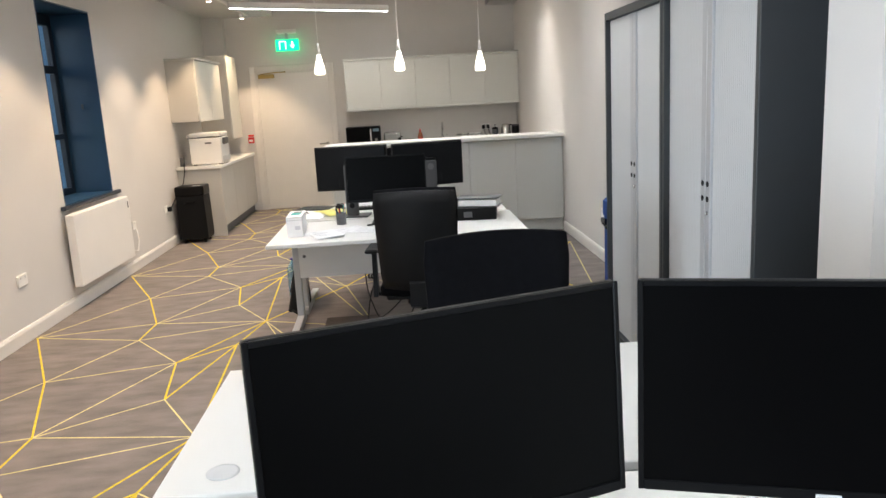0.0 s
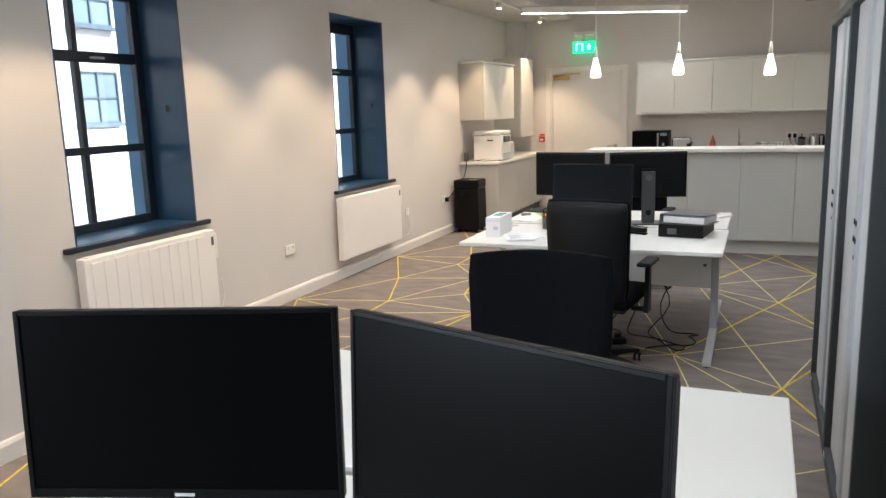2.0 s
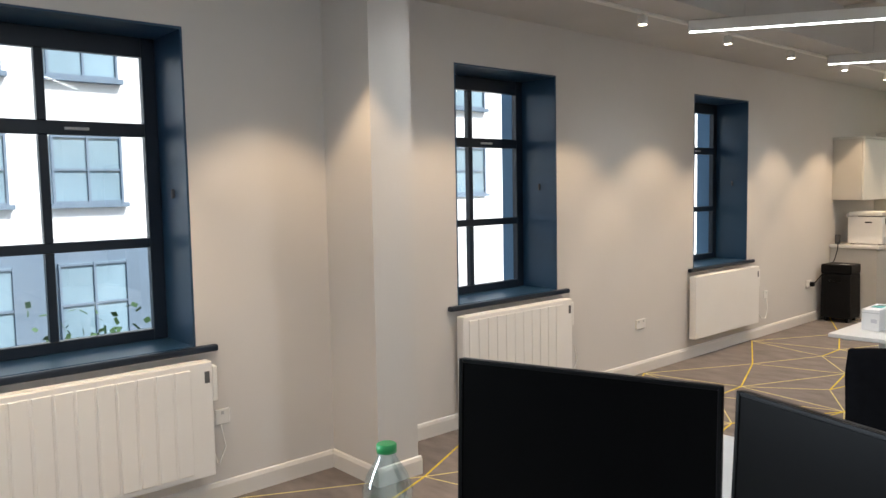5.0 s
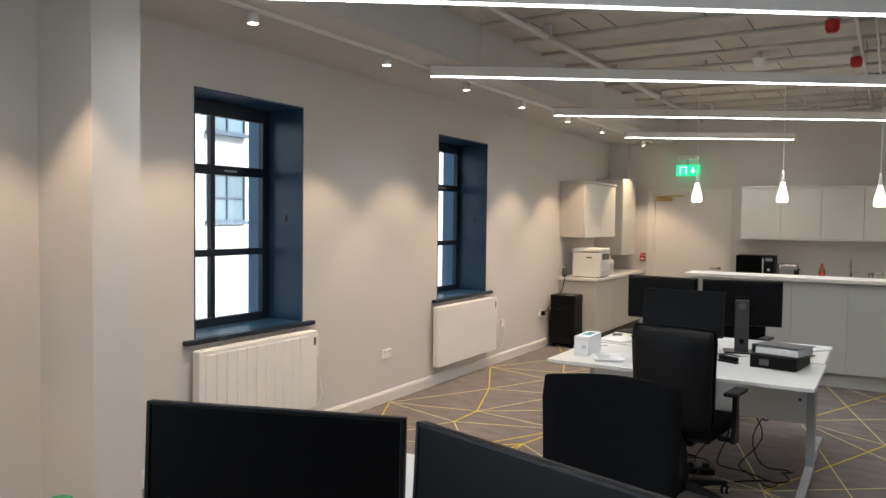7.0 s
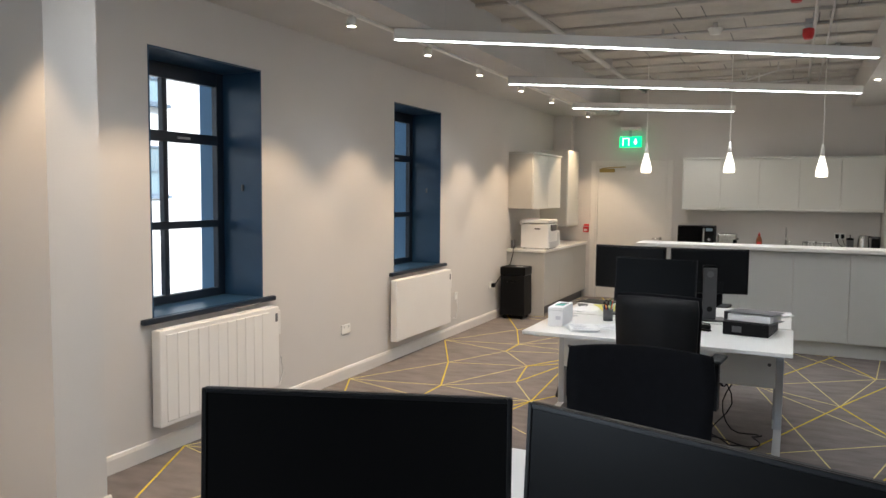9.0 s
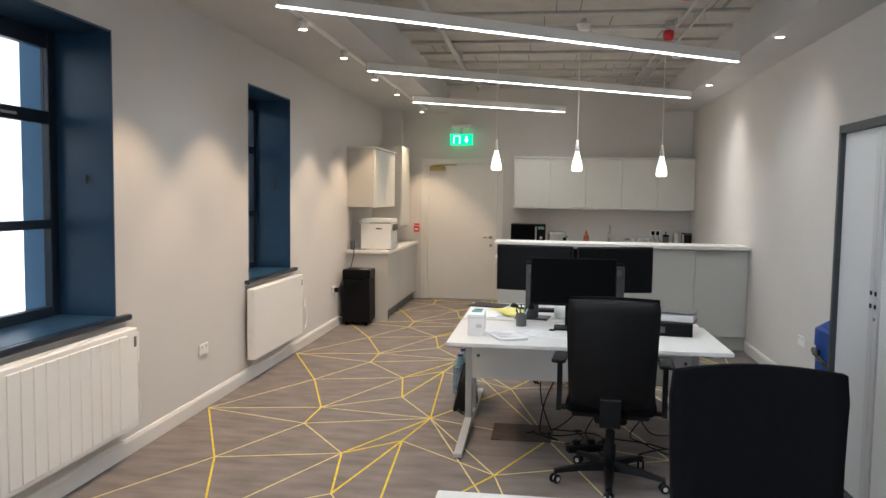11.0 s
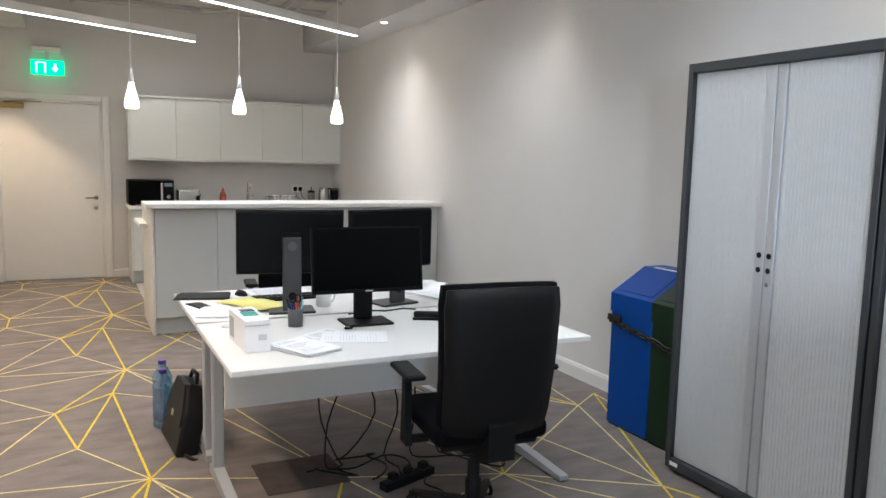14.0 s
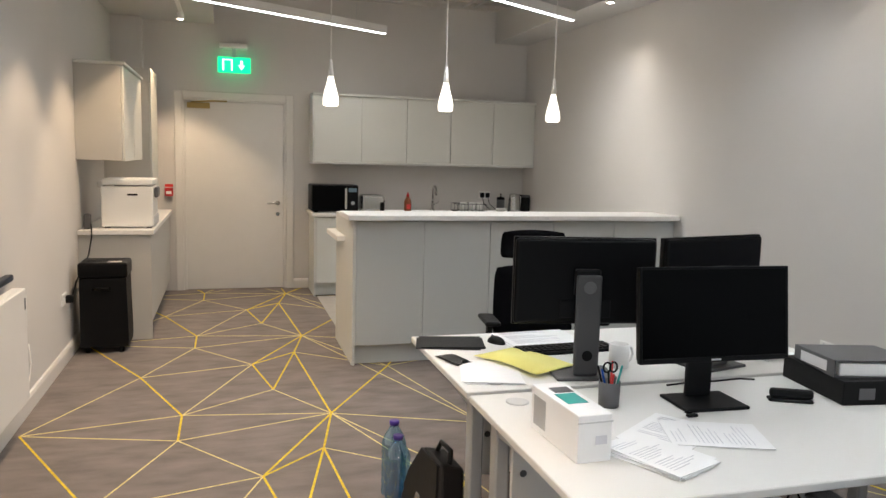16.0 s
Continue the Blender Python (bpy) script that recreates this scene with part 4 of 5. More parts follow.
u = thing("tall_wall_cabinet", "long pale wall cabinet reaching near worktop", "kitchen cabinet", "wall cabinets")
part("carcass", bx(XL + 0.001, -2.328, 11.30, 11.95, 1.17, 2.34, bevel=0.002), CABS, u)
door_panel(u, 11.30, 11.95, -2.326, 1.17, 2.34, CABW, "y")


# kitchen counter things
mw = thing("microwave", "black microwave oven with steel handle on worktop", "microwave", m=pose(-0.715, 11.60, 0.92) @ Matrix.Diagonal((1.07, 1, 1.06, 1)))
part("body", bx(0, 0.48, 0.02, 0.38, 0.012, 0.285, bevel=0.006), PLAST, mw)
part("glass_door", bx(0.005, 0.355, 0.0, 0.022, 0.016, 0.28, bevel=0.004), SCREEN, mw, "glossy black glass door")
part("handle", bx(0.335, 0.358, -0.03, 0.0, 0.04, 0.255, bevel=0.006), STAINLESS, mw)
pnl = part("control_panel", bx(0.36, 0.475, 0.004, 0.022, 0.016, 0.28, bevel=0.003), BEZEL, mw)
b_ = bmesh.new()
lathe(b_, [(0.022, 0), (0.020, 0.014)], 18, pose(0.418, 0.004, 0.10, 90))
part("knob", b_, STAINLESS, pnl)
part("display", bx(0.375, 0.46, 0.001, 0.005, 0.215, 0.255), OUTGLASS, pnl)
for x in (0.05, 0.43):
    part("foot", bx(x - 0.02, x + 0.02, 0.05, 0.35, 0, 0.013), PLAST, mw)
to = thing("toaster", "brushed steel two slice toaster on worktop", "toaster", m=pose(-0.157, 11.66, 0.92))
part("body", bx(0, 0.26, 0, 0.20, 0.012, 0.195, bevel=0.025, seg=4), STAINLESS, to)
part("base", bx(0.006, 0.254, 0.006, 0.194, 0, 0.014), PLAST, to)
part("end_cap", bx(0.205, 0.262, -0.003, 0.203, 0.012, 0.12, bevel=0.01), PLAST, to)
part("lever", bx(0.262, 0.285, 0.085, 0.115, 0.11, 0.13, bevel=0.004), PLAST, to)
for y in (0.05, 0.115):
    part("slot", bx(0.03, 0.20, y, y + 0.03, 0.1935, 0.1965), PLAST, to)
ws = thing("washing_up_bottle", "orange washing up liquid bottle beside sink", "bottle", m=pose(0.40, 11.78, 0.92))
b_ = bmesh.new()
lathe(b_, [(0.038, 0), (0.042, 0.01), (0.042, 0.11), (0.030, 0.15), (0.016, 0.175)], 20)
part("body", b_, AMBER, ws)
b_ = bmesh.new()
lathe(b_, [(0.017, 0.175), (0.017, 0.20), (0.008, 0.205), (0.008, 0.225)], 16)
part("cap", b_, RED, ws)
part("label", bx(-0.025, 0.025, -0.0445, -0.04, 0.035, 0.09), REDSIGN, ws)
tp = thing("kitchen_tap", "curved chrome kitchen mixer tap at sink", "tap", m=pose(0.75, 11.98, 0.92))
b_ = bmesh.new()
lathe(b_, [(0.028, 0), (0.028, 0.01), (0.018, 0.015), (0.018, 0.10)], 18)
part("base", b_, CHROME, tp)
b_ = bmesh.new()
tube(b_, [(0, 0, 0.09), (0, 0, 0.22)] + [(0, -0.08 + 0.08 * math.cos(a_), 0.22 + 0.08 * math.sin(a_)) for a_ in (0.4, 0.9, 1.4, 1.9, 2.4, 2.9)] + [(0, -0.16, 0.19)], 0.011, 10)
part("spout", b_, CHROME, tp)
b_ = bmesh.new()
tube(b_, [(0.015, 0, 0.07), (0.05, 0, 0.085), (0.075, 0, 0.11)], 0.006, 8)
part("lever", b_, CHROME, tp)
sk = thing("kitchen_sink", "inset stainless steel sink in worktop", "sink")
part("rim", bx(0.42, 0.92, 11.60, 11.90, 0.9185, 0.9235, bevel=0.002), STAINLESS, sk)
part("basin", bx(0.46, 0.80, 11.63, 11.87, 0.9225, 0.9245), GREYP, sk)
dr = thing("dish_rack", "dark wire dish rack holding white mugs", "dish rack", m=pose(0.97, 11.68, 0.92))
for z in (0.015, 0.10):
    b_ = bmesh.new()
    tube(b_, [(0, 0, z), (0.36, 0, z), (0.36, 0.26, z), (0, 0.26, z), (0, 0, z)], 0.004, 6)
    part("rail", b_, GREYP, dr)
for i in range(9):
    b_ = bmesh.new()
    x = 0.36 * i / 8
    tube(b_, [(x, 0, 0.10), (x, 0, 0.012), (x, 0.26, 0.012), (x, 0.26, 0.10)], 0.0025, 5)
    part("wire", b_, GREYP, dr)
for x in (0.02, 0.34):
    part("runner", bx(x - 0.005, x + 0.005, 0, 0.26, 0, 0.014), GREYP, dr)


def mug(m, name="mug", label="plain white ceramic mug standing upright", group="white mugs"):
    t = thing(name, label, "mug", group, m)
    b_ = bmesh.new()
    lathe(b_, [(0.030, 0), (0.040, 0.004), (0.041, 0.098), (0.038, 0.098), (0.036, 0.012)], 24)
    part("cup", b_, WHITEP, t)
    b_ = bmesh.new()
    tube(b_, [(-0.038, 0, 0.08), (-0.060, 0, 0.078), (-0.070, 0, 0.05), (-0.058, 0, 0.025), (-0.038, 0, 0.022)], 0.006, 8)
    part("handle", b_, WHITEP, t)
    return t


for x in (1.08, 1.19, 1.28):
    mug(pose(x, 11.80, 0.937, 0, 0, 200), label="white ceramic mug drying in the dish rack")
ks = thing("double_socket", "black plugs in a white kitchen wall socket", "socket")
part("faceplate", bx(1.37, 1.52, YB - 0.010, YB, 1.06, 1.15, bevel=0.003), WHITEP, ks)
for x in (1.41, 1.48):
    part("plug", bx(x - 0.022, x + 0.022, YB - 0.05, YB - 0.01, 1.075, 1.135, bevel=0.006), PLAST, ks)
    b_ = bmesh.new()
    tube(b_, [(x, YB - 0.04, 1.08), (x + 0.02, YB - 0.05, 1.0), (x + 0.10, YB - 0.06, 0.93)], 0.004, 6)
    part("flex", b_, PLAST, ks)
kt = thing("kettle", "brushed steel jug kettle with black handle", "kettle", m=pose(1.72, 11.80, 0.92))
b_ = bmesh.new()
lathe(b_, [(0.075, 0), (0.078, 0.02), (0.068, 0.17), (0.058, 0.215), (0.02, 0.225)], 24)
part("jug", b_, STAINLESS, kt)
b_ = bmesh.new()
tube(b_, [(0.055, 0, 0.205), (0.11, 0, 0.20), (0.12, 0, 0.13), (0.10, 0, 0.04), (0.07, 0, 0.03)], 0.012, 8)
part("handle", b_, PLAST, kt)
b_ = bmesh.new()
lathe(b_, [(0.082, 0), (0.082, 0.018)], 24)
part("power_base", b_, PLAST, kt)
cn = thing("storage_canister", "tall dark canister on kitchen worktop", "canister", "canisters", pose(1.87, 11.82, 0.92))
b_ = bmesh.new()
lathe(b_, [(0.05, 0), (0.055, 0.01), (0.055, 0.17), (0.05, 0.18)], 22)
part("body", b_, PLAST, cn)
b_ = bmesh.new()
lathe(b_, [(0.056, 0.18), (0.056, 0.205), (0.03, 0.21)], 22)
part("lid", b_, GREYP, cn)
bw = thing("coffee_press", "glass and black coffee press beside kettle", "coffee press", m=pose(1.56, 11.84, 0.92))
b_ = bmesh.new()
lathe(b_, [(0.045, 0), (0.048, 0.01), (0.048, 0.15)], 20)
part("jug", b_, GREYP, bw)
b_ = bmesh.new()
lathe(b_, [(0.05, 0.15), (0.045, 0.175), (0.006, 0.18), (0.006, 0.205), (0.012, 0.21), (0.004, 0.222)], 20)
part("plunger_lid", b_, PLAST, bw)
b_ = bmesh.new()
lathe(b_, [(0.03, 0), (0.055, 0.02), (0.068, 0.055), (0.064, 0.055), (0.04, 0.012)], 22, pose(1.50, 11.66, 0.92))
tagged(part("bowl", b_, WHITEP), "small white bowl on kitchen worktop", "bowl")

# printer
pr = thing("office_printer", "cream white laser printer on white worktop", "printer", m=pose(-2.59, 9.96, 0.91))
part("lower_body", bx(0, 0.40, 0, 0.42, 0.01, 0.345, bevel=0.012, seg=2), WHITEP, pr)
part("scanner_lid", bx(0.01, 0.40, -0.005, 0.42, 0.353, 0.405, bevel=0.012, seg=2), WHITEP, pr)
part("output_slot", bx(0.10, 0.385, 0.05, 0.36, 0.343, 0.355), GREYP, pr)
part("control_panel", bx(0.40, 0.43, 0.08, 0.30, 0.25, 0.335, bevel=0.008), GREYP, pr)
part("paper_tray", bx(0.395, 0.41, 0.04, 0.38, 0.02, 0.10, bevel=0.004), LGREY, pr)
part("side_vent", bx(0.20, 0.28, -0.003, 0.002, 0.27, 0.285), PLAST, pr, "dark side grip slot")
part("rear_feeder", bx(-0.03, 0.02, 0.03, 0.36, 0.33, 0.385, bevel=0.008), LGREY, pr)
for x in (0.04, 0.36):
    part("foot", bx(x - 0.02, x + 0.02, 0.03, 0.39, 0, 0.012), GREYP, pr)
rt = thing("router_box", "small grey network box near printer", "router", m=pose(-2.71, 9.88, 0.91))
part("case", bx(0, 0.05, 0, 0.06, 0, 0.12, bevel=0.006), GREYP, rt)
cr = thing("label_printer", "small pale desktop printer behind the printer", "printer", m=pose(-2.50, 10.58, 0.91))
part("case", bx(0, 0.22, 0, 0.26, 0, 0.20, bevel=0.012, seg=2), LGREY, cr)
part("lid", bx(0.005, 0.215, 0.01, 0.25, 0.198, 0.225, bevel=0.008), WHITEP, cr)
b_ = bmesh.new()
tube(b_, [(-2.66, 9.90, 0.95), (-2.64, 9.80, 0.93), (-2.64, 9.80, 0.86), (-2.66, 9.76, 0.72), (-2.71, 9.5, 0.55), (-2.70, 9.25, 0.46)], 0.006, 6)
tagged(part("printer_cable", b_, PLAST), "black mains cable hanging from counter", "cable")

# shredder
sh = thing("paper_shredder", "black wheeled paper shredder beside cabinet", "shredder", m=pose(-2.685, 9.43, 0))
b_ = bmesh.new()
prism(b_, [(0.0, 0.05), (0.34, 0.05), (0.345, 0.10), (0.335, 0.58), (0.005, 0.58)], 0.0, 0.30, "y")
part("bin_body", b_, PLAST, sh)
part("cutter_head", bx(-0.005, 0.345, -0.008, 0.305, 0.582, 0.70, bevel=0.02, seg=3), BEZEL, sh)
part("feed_slot", bx(0.05, 0.29, 0.11, 0.13, 0.698, 0.7025), SCREEN, sh)
part("control_pad", bx(0.20, 0.30, 0.03, 0.09, 0.698, 0.7035, bevel=0.002), LGREY, sh, "light grey button panel")
b_ = bmesh.new()
tube(b_, [(0.10, -0.004, 0.50), (0.12, -0.022, 0.505), (0.20, -0.022, 0.505), (0.22, -0.004, 0.50)], 0.010, 8)
part("front_grip", b_, BEZEL, sh)
for x in (0.05, 0.29):
    for y in (0.04, 0.26):
        b_ = bmesh.new()
        lathe(b_, [(0.012, -0.018), (0.025, -0.015), (0.025, 0.015), (0.012, 0.018)], 14, pose(x, y, 0.025, 0, 90))
        box(b_, x - 0.008, x + 0.008, y - 0.008, y + 0.008, 0.03, 0.055)
        part("castor", b_, PLAST, sh)

# ---- things on the pair of desks ----
T = DZT
bxs = thing("tissue_carton", "white cardboard carton with teal printed lid", "box", m=pose(-0.697, 5.10, T, 0, 0, 2))
part("carton", bx(0, 0.105, 0, 0.30, 0, 0.135, bevel=0.002), PAPER, bxs)
part("teal_band", bx(0.02, 0.085, 0.10, 0.19, 0.1345, 0.1362), TEAL, bxs)
part("dark_print", bx(0.03, 0.09, 0.20, 0.25, 0.1345, 0.1362), GREYP, bxs)
part("side_print", bx(-0.0012, 0.001, 0.20, 0.28, 0.02, 0.11), STEELG, bxs)
part("printed_code", bx(0.055, 0.09, -0.0012, 0.001, 0.05, 0.075), INK, bxs)
part("lid_fold", bx(-0.0015, 0.1065, -0.0015, 0.0015, 0.112, 0.116), LGREY, bxs)

pc = thing("pen_pot", "black mesh pot full of pens", "pen pot", m=pose(-0.37, 5.53, T) @ Matrix.Scale(0.86, 4))
b_ = bmesh.new()
lathe(b_, [(0.040, 0), (0.043, 0.10), (0.040, 0.10), (0.037, 0.006)], 20)
part("pot", b_, GREYP, pc)
rr = random.Random(8)
for k, mt in enumerate((INK, REDSIGN, BINB, PLAST, BINB, RED, TEAL)):
    b_ = bmesh.new()
    an, l_ = k * 0.9, rr.uniform(0.13, 0.17)
    tube(b_, [(0.015 * math.cos(an), 0.015 * math.sin(an), 0.006), (0.033 * math.cos(an), 0.033 * math.sin(an), 0.10), (0.048 * math.cos(an), 0.048 * math.sin(an), l_)], 0.0045, 7)
    part("pen", b_, mt, pc)
b_ = bmesh.new()
for q in (-0.014, 0.014):
    tube(b_, [(q + 0.016 * math.cos(a_), 0.0, 0.155 + 0.02 * math.sin(a_)) for a_ in [i * math.pi / 6 for i in range(13)]], 0.004, 6)
tube(b_, [(-0.008, 0, 0.137), (0.005, 0, 0.02)], 0.004, 6)
part("scissors", b_, PLAST, pc)


def sheets(name, label, x, y, rz, w, d, n, z=T, material=PAPER, printed=True, seed=1, category="paper"):
    t = thing(name, label, category, m=pose(x, y, z, 0, 0, rz))
    r_ = random.Random(seed)
    for k in range(n):
        ox, oy, an = r_.uniform(-0.012, 0.012), r_.uniform(-0.012, 0.012), r_.uniform(-4, 4)
        part("sheet", bx(-w / 2, w / 2, -d / 2, d / 2, 0.0002 + k * 0.0022, 0.0002 + k * 0.0022 + 0.0018), material, t, m=pose(ox, oy, 0, 0, 0, an if n > 1 else 0))
    if printed:
        b_ = bmesh.new()
        zt = n * 0.0022 + 0.0006
        for j in range(18):
            if j in (3, 4, 11):
                continue
            wl = r_.uniform(0.35, 0.75) * w
            box(b_, -w * 0.40, -w * 0.40 + wl, d * 0.40 - j * d * 0.045, d * 0.40 - j * d * 0.045 + 0.0018, zt - 0.0006, zt + 0.0002)
        part("print", b_, INK, t)
    return t


sheets("paper_stack", "stack of printed white papers on desk", -0.45, 5.09, 25, 0.18, 0.26, 7, seed=2)
sheets("printed_sheet", "loose printed white sheet on desk", -0.31, 5.25, -55, 0.21, 0.297, 1, seed=3)
sheets("printed_sheet", "loose printed white sheet on desk", -0.19, 5.22, 70, 0.21, 0.297, 1, z=T + 0.0022, seed=4)
bc = thing("bulldog_clip", "small black binder clip on papers", "clip", m=pose(-0.16, 5.36, T + 0.0046))
part("jaw", bx(-0.02, 0.02, -0.008, 0.008, 0, 0.010, bevel=0.003), PLAST, bc)
part("wire_arm", bx(-0.012, 0.012, 0.008, 0.03, 0.004, 0.007), CHROME, bc)
pu = thing("hole_punch", "black stapler shaped punch lying on desk", "stapler", m=pose(0.29, 5.44, T, 0, 0, -25))
part("base", bx(-0.075, 0.075, -0.02, 0.02, 0, 0.012, bevel=0.004), PLAST, pu)
part("top_arm", bx(-0.07, 0.075, -0.016, 0.016, 0.014, 0.045, bevel=0.010, seg=2), PLAST, pu)

# box files
bf = thing("box_file", "black box file lying flat on desk", "file", "office files", pose(0.44, 5.36, T, 0, 0, -8))
part("case", bx(0, 0.29, 0, 0.36, 0, 0.085, bevel=0.003), PLAST, bf)
part("spine_label", bx(0.06, 0.12, -0.0015, 0.001, 0.02, 0.06), GREYP, bf)
lv = thing("lever_arch_file", "dark lever arch file stuffed with paper", "file", "office files", pose(0.445, 5.41, T + 0.086, -2.5, 0, -14))
part("cover", bx(0, 0.31, 0, 0.28, 0.058, 0.062, bevel=0.001), GREYP, lv)
part("bottom_cover", bx(0, 0.31, 0, 0.28, 0.0, 0.004), GREYP, lv)
part("spine", bx(-0.003, 0.002, 0, 0.28, 0, 0.062), GREYP, lv)
part("spine_label", bx(-0.0045, -0.003, 0.05, 0.23, 0.012, 0.05), PAPER, lv, "white paper spine label")
part("page_block", bx(0.02, 0.295, 0.006, 0.27, 0.0045, 0.05, bevel=0.003), PAPER, lv)
sheets("paper_stack", "untidy pile of papers beside the files", 0.62, 6.08, 20, 0.21, 0.30, 6, seed=5)
sheets("document_wallet", "blue edged paper wallet on desk", 0.55, 6.18, -15, 0.23, 0.31, 3, seed=6)
sheets("paper_stack", "white papers spread on the far desk", 0.70, 6.34, -35, 0.21, 0.30, 5, seed=15)

# far desk clutter
fo = thing("yellow_folder", "bent pale yellow paper folder on desk", "folder", m=pose(-0.46, 6.07, T + 0.010, 0, 0, 116))
b_ = bmesh.new()
nn = 12
top, bot = [], []
for i in range(nn + 1):
    u = i / nn
    z = 0.004 + 0.007 * math.sin(u * math.pi) ** 2 * (1 if u < 0.8 else 0.7)
    top.append((b_.verts.new((-0.17 + 0.34 * u, -0.115, z + 0.0015)), b_.verts.new((-0.17 + 0.34 * u, 0.115, z * 1.3 + 0.0015))))
    bot.append((b_.verts.new((-0.17 + 0.34 * u, -0.115, z)), b_.verts.new((-0.17 + 0.34 * u, 0.115, z * 1.3))))
for i in range(nn):
    b_.faces.new((top[i][0], top[i + 1][0], top[i + 1][1], top[i][1])).smooth = True
    b_.faces.new((bot[i][1], bot[i + 1][1], bot[i + 1][0], bot[i][0])).smooth = True
    for s_ in (0, 1):
        b_.faces.new((top[i][s_], top[i + 1][s_], bot[i + 1][s_], bot[i][s_]))
b_.faces.new((top[0][0], top[0][1], bot[0][1], bot[0][0]))
b_.faces.new((top[-1][0], top[-1][1], bot[-1][1], bot[-1][0]))
part("cover", b_, YELLOW, fo)
sheets("paper_stack", "loose white papers under yellow folder", -0.63, 5.98, -12, 0.22, 0.30, 4, seed=7, printed=False)
sheets("notepad", "black covered notepad on desk corner", -0.66, 6.44, 78, 0.20, 0.28, 3, material=PLAST, printed=False, seed=8, category="notebook")
sheets("notebook", "open white ruled notebook on far desk", -0.24, 6.46, 5, 0.36, 0.25, 4, seed=9, category="notebook")
sheets("phone", "black mobile phone lying on papers", -0.72, 6.17, 15, 0.07, 0.15, 4, material=BEZEL, printed=False, seed=10, category="phone")
kb = thing("keyboard", "slim black computer keyboard on desk", "keyboard", m=pose(-0.20, 6.24, T, 0, 0, 3))
part("tray", bx(-0.22, 0.22, -0.065, 0.065, 0, 0.014, bevel=0.005), PLAST, kb)
key = mesh("key", bx(-0.0125, 0.0125, -0.010, 0.010, 0.0135, 0.021, bevel=0.002), BEZEL)
for j in range(4):
    for i in range(15):
        o = new("key", key)
        o.parent = kb
        o.location = (-0.203 + i * 0.029, -0.042 + j * 0.027, 0)
ms = thing("computer_mouse", "black wireless mouse on the desk", "mouse", m=pose(-0.45, 6.42, T, 0, 0, 20))
b_ = bmesh.new()
bmesh.ops.create_uvsphere(b_, u_segments=18, v_segments=10, radius=0.05)
bmesh.ops.transform(b_, matrix=Matrix.Diagonal((0.62, 1.05, 0.62, 1)), verts=b_.verts)
bmesh.ops.bisect_plane(b_, geom=b_.verts[:] + b_.edges[:] + b_.faces[:], plane_co=(0, 0, 0), plane_no=(0, 0, -1), clear_outer=True)
bmesh.ops.holes_fill(b_, edges=b_.edges)
for f in b_.faces:
    f.smooth = True
part("shell", b_, PLAST, ms)
part("wheel", bx(-0.003, 0.003, 0.02, 0.034, 0.024, 0.031, bevel=0.001), GREYP, ms)
mug(pose(-0.10, 5.95, T, 0, 0, 190), label="plain white mug on the far desk")
b_ = bmesh.new()
tube(b_, [(-0.05, 5.68, T + 0.006), (0.08, 5.66, T + 0.02), (0.16, 5.69, T + 0.006), (0.25, 5.66, T + 0.02), (0.33, 5.68, T + 0.006)], 0.004, 6)
tagged(part("desk_cable", b_, PLAST), "black cables lying between the two desks", "cable")

# bag and bottles on the floor
bg = thing("briefcase", "black leather briefcase leaning against desk leg", "bag", m=pose(-0.885, 5.94, 0, 0, 14, 4))
bg.scale = (1.12, 1.08, 1.1)
b_ = bmesh.new()
prism(b_, [(0.0, 0.0), (0.40, 0.0), (0.385, 0.20), (0.30, 0.33), (0.10, 0.33), (0.015, 0.20)], 0.0, 0.10, "x")
bmesh.ops.bevel(b_, geom=list(b_.edges), offset=0.016, segments=3, affect="EDGES", profile=0.5)
part("body", b_, LEATHER, bg)
b_ = bmesh.new()
prism(b_, [(0.03, 0.14), (0.37, 0.14), (0.36, 0.21), (0.29, 0.325), (0.11, 0.325), (0.04, 0.21)], -0.008, 0.004, "x")
part("flap", b_, LEATHER, bg)
b_ = bmesh.new()
tube(b_, [(0.05, 0.13, 0.325), (0.05, 0.15, 0.37), (0.05, 0.25, 0.37), (0.05, 0.27, 0.325)], 0.010, 8)
part("carry_handle", b_, LEATHER, bg)
part("clasp", bx(-0.014, -0.006, 0.18, 0.22, 0.15, 0.18, bevel=0.002), STAINLESS, bg)
b_ = bmesh.new()
tube(b_, [(0.10, 0.05, 0.24), (0.14, 0.0, 0.12), (0.135, -0.03, 0.012), (0.07, -0.06, 0.02), (0.03, -0.03, 0.03)], 0.008, 6)
part("shoulder_strap", b_, LEATHER, bg)


def bottle(m, label, cap, glass, h=0.33, r=0.045):
    t = thing("water_bottle", label, "bottle", "plastic water bottles", m)
    b_ = bmesh.new()
    prof = [(r * 0.8, 0), (r, 0.012)]
    for k in range(6):
        z = 0.03 + k * h * 0.10
        prof += [(r, z), (r * 0.95, z + h * 0.05)]
    prof += [(r, h * 0.70), (r * 0.8, h * 0.80), (r * 0.36, h * 0.92), (r * 0.34, h * 0.95)]
    lathe(b_, prof, 24)
    part("body", b_, glass, t)
    b_ = bmesh.new()
    lathe(b_, [(r * 0.40, h * 0.95), (r * 0.40, h), (r * 0.34, h * 1.005)], 18)
    part("cap", b_, cap, t)
    return t


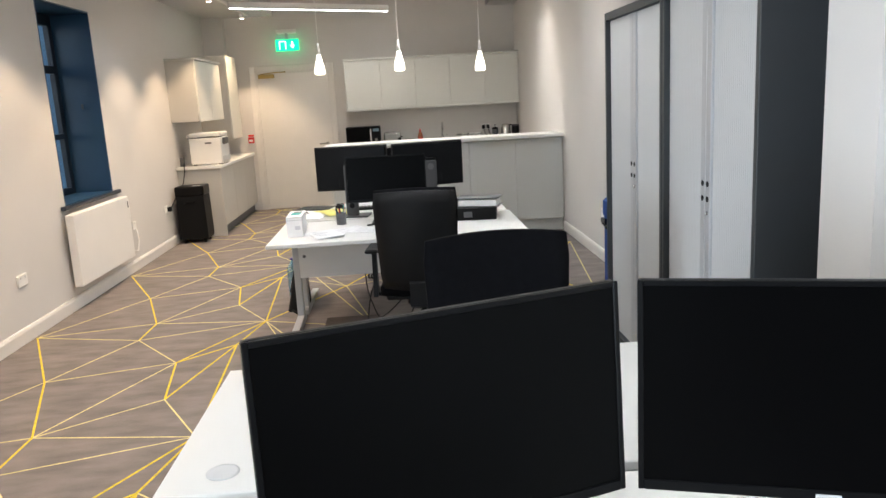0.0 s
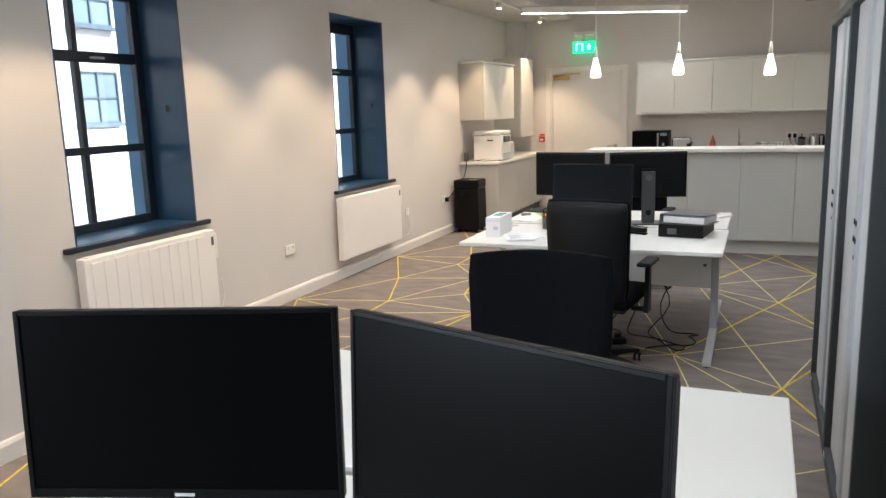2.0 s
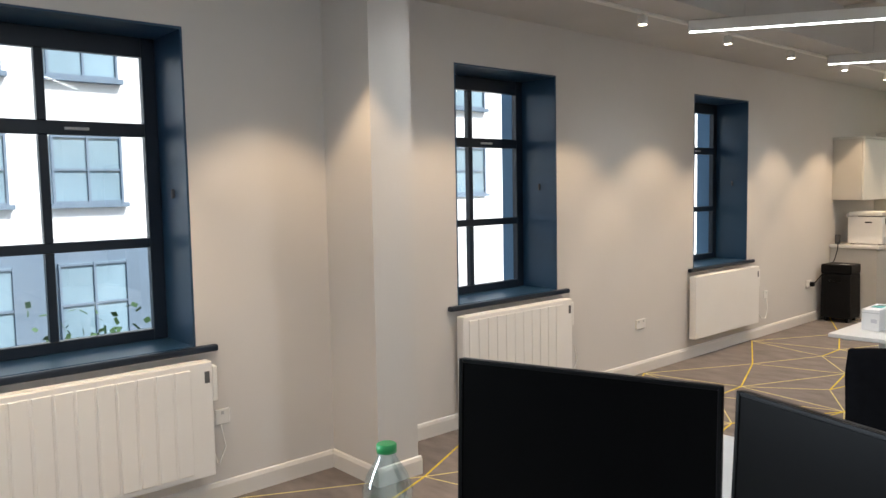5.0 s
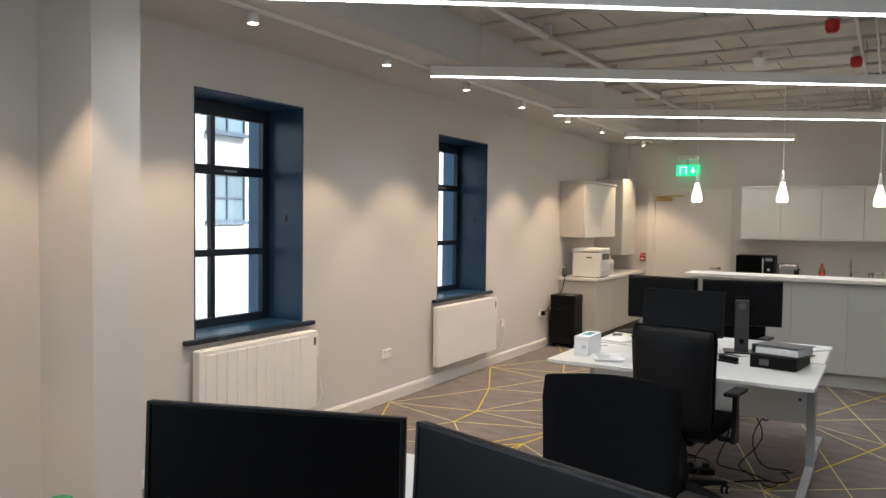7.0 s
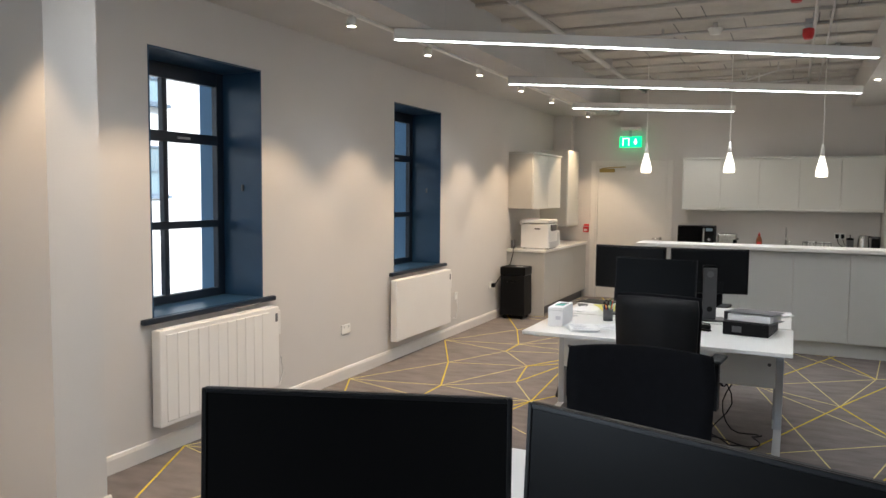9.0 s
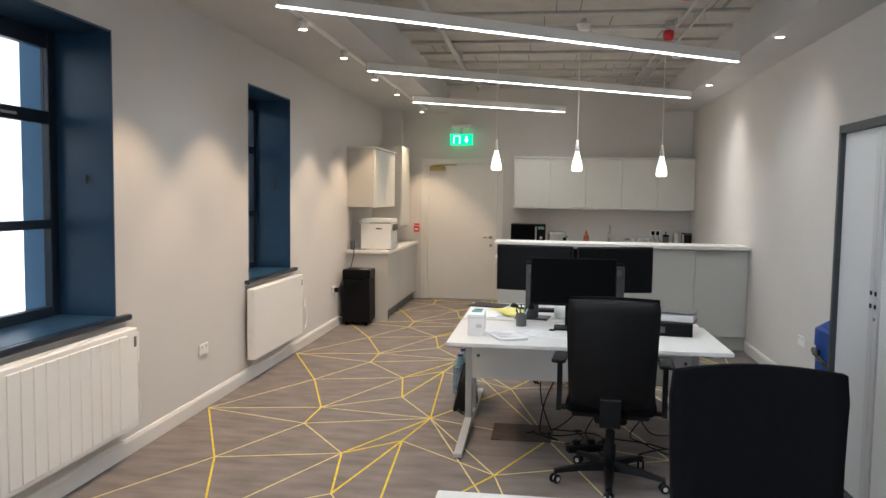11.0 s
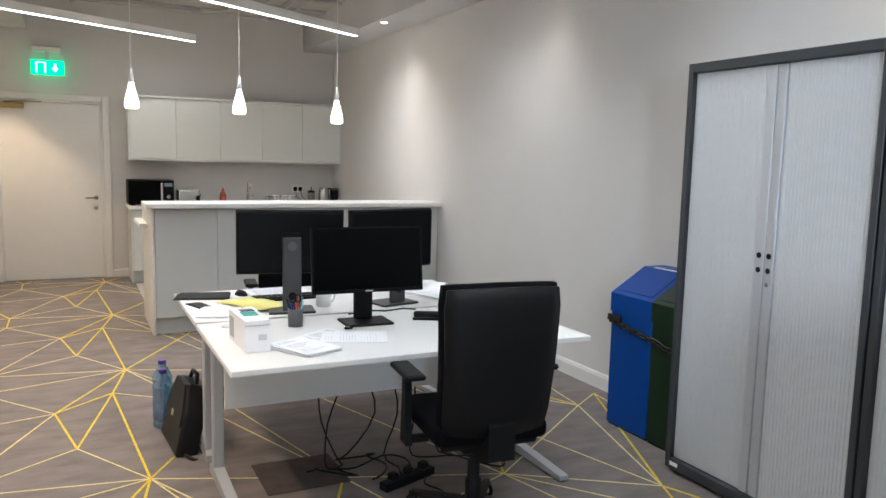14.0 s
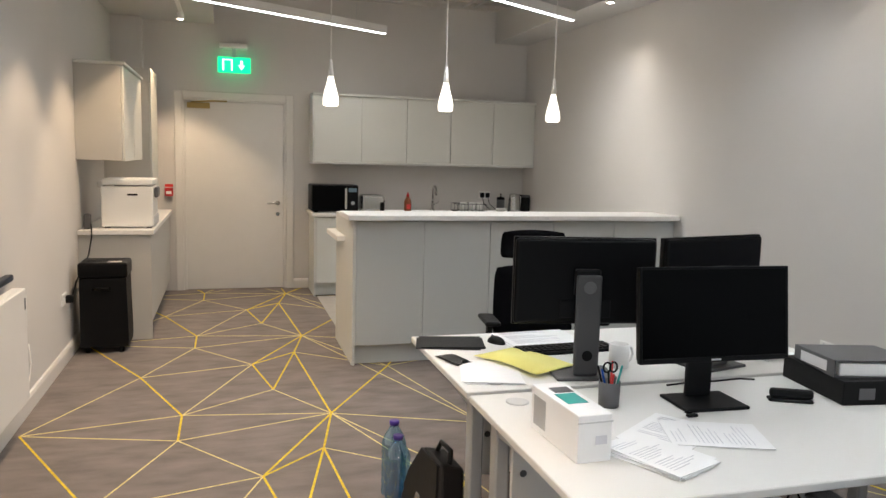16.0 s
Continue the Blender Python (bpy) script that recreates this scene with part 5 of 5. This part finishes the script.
bottle(pose(-0.875, 6.58, 0), "blue tinted plastic water bottle on carpet", PURPLE, WATERB, 0.355, 0.057)
bottle(pose(-0.885, 6.45, 0), "blue tinted plastic water bottle on carpet", PURPLE, WATERB, 0.335, 0.057)
bt = bottle(pose(-0.255, 0.95, T), "clear water bottle with green cap on desk", GREENP, CLEARB, 0.365, 0.060)
b_ = bmesh.new()
lathe(b_, [(0.0605, 0.13), (0.0612, 0.132), (0.0612, 0.19), (0.0605, 0.192)], 24)
part("label_band", b_, TEAL, bt, "green and white paper label band")
sheets("paper_pile", "thick stack of white paper on desk", -0.25, 1.33, 30, 0.21, 0.29, 12, seed=12, printed=False)

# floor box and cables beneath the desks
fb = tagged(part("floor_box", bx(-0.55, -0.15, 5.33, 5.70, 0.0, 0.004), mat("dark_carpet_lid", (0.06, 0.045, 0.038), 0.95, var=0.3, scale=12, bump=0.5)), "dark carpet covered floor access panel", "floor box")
rr = random.Random(11)
for k in range(7):
    b_ = bmesh.new()
    x0, y0 = -0.25 + 0.13 * k, 5.60 + rr.uniform(-0.02, 0.05)
    pts = [(x0, y0, 0.62), (x0 + 0.02, y0, 0.42), (x0 + rr.uniform(-0.16, 0.16), y0 - 0.02, 0.22), (x0 + rr.uniform(-0.12, 0.12), y0 - 0.10, 0.02)]
    x, y = pts[-1][0], pts[-1][1]
    for j in range(7):
        x += rr.uniform(-0.14, 0.20)
        y += rr.uniform(-0.17, 0.12)
        pts.append((min(0.7, max(-0.5, x)), min(5.58, max(5.0, y)), 0.007 + rr.uniform(0, 0.02)))
    sm = []
    for a, b in zip(pts, pts[1:]):
        for q in (0, 0.33, 0.66):
            sm.append(Vector(a).lerp(Vector(b), q))
    for _ in range(2):
        sm = [sm[0]] + [(sm[i - 1] + sm[i] * 2 + sm[i + 1]) / 4 for i in range(1, len(sm) - 1)] + [sm[-1]]
    tube(b_, sm, 0.0045, 6)
    tagged(part("trailing_cable", b_, PLAST), "black mains cable trailing under the desk", "cable", "cables under desks")
ps = thing("power_strip", "white mains extension lead on carpet", "power strip", m=pose(0.10, 5.22, 0, 0, 0, 20))
part("case", bx(-0.16, 0.16, -0.03, 0.03, 0, 0.04, bevel=0.005), PLAST, ps)
for k in range(3):
    part("plug", bx(-0.12 + k * 0.1, -0.075 + k * 0.1, -0.02, 0.02, 0.04, 0.075, bevel=0.006), PLAST, ps)

# ---- outside ----
setting("ground", bx(-400, 400, -400, 400, -3.4, -3.2), ASPHALT, "grey asphalt yard outside", "ground")
fc = thing("facade_building", "white rendered office building with blue grey windows", "building")
part("wall", bx(-24, -20, -22, 60, 0.45, 10.5), RENDER_W, fc)
part("ground_storey", bx(-24, -19.9, -22, 13, -3.2, 0.45), OUTGREY, fc)
part("wing", bx(-24, -18.8, 13, 60, -3.2, 1.30), RENDER_W, fc)
part("string_course", bx(-20, -19.8, -22, 60, 0.45, 0.62), RENDER_W, fc)
part("roof", bx(-24.2, -19.7, -22.2, 60.2, 10.5, 10.8), OUTGREY, fc)
for z0, z1 in ((-2.2, -0.05), (1.5, 3.25), (4.75, 6.5), (8.0, 9.7)):
    for k in range(24):
        y = -14 + k * 2.75
        if (z0 < 0 and y > 11) or y > 19.5:
            continue
        wn = part("window", bx(-20.0, -19.93 if z0 > 0 else -19.86, y, y + 1.75, z0, z1), OUTGLASS, fc)
        b_ = bmesh.new()
        xf = -19.92 if z0 > 0 else -19.85
        for u in (0, 0.85, 1.69):
            box(b_, xf, xf + 0.06, y + u, y + u + 0.06, z0, z1)
        for v in (0, 0.48, 0.965):
            box(b_, xf, xf + 0.05, y + 0.06, y + 1.69, z0 + v * (z1 - z0), z0 + v * (z1 - z0) + 0.06)
        part("frame", b_, OUTGREY, wn)
        part("sill", bx(-20, -19.75, y - 0.1, y + 1.85, z0 - 0.12, z0), OUTGREY, wn)
sb = bmesh.new()
rr = random.Random(21)
for k in range(500):
    c = Vector((-16.5 + rr.gauss(0, 0.5), 5.0 + rr.gauss(0, 1.0), -2.2 + rr.gauss(0, 0.55)))
    u, v = Vector((rr.gauss(0, 1), rr.gauss(0, 1), rr.gauss(0, 1))).normalized() * 0.12, Vector((rr.gauss(0, 1), rr.gauss(0, 1), rr.gauss(0, 1))).normalized() * 0.10
    sb.faces.new([sb.verts.new(c + p) for p in (u, v, -u, -v)])
for k in range(5):
    tube(sb, [(-16.5, 5.0 + 0.3 * (k - 2), -3.2), (-16.5, 5.0 + 0.45 * (k - 2), -2.2)], 0.03, 6)
tagged(part("shrub", sb, SHRUB), "leafy green shrub in the yard", "shrub")
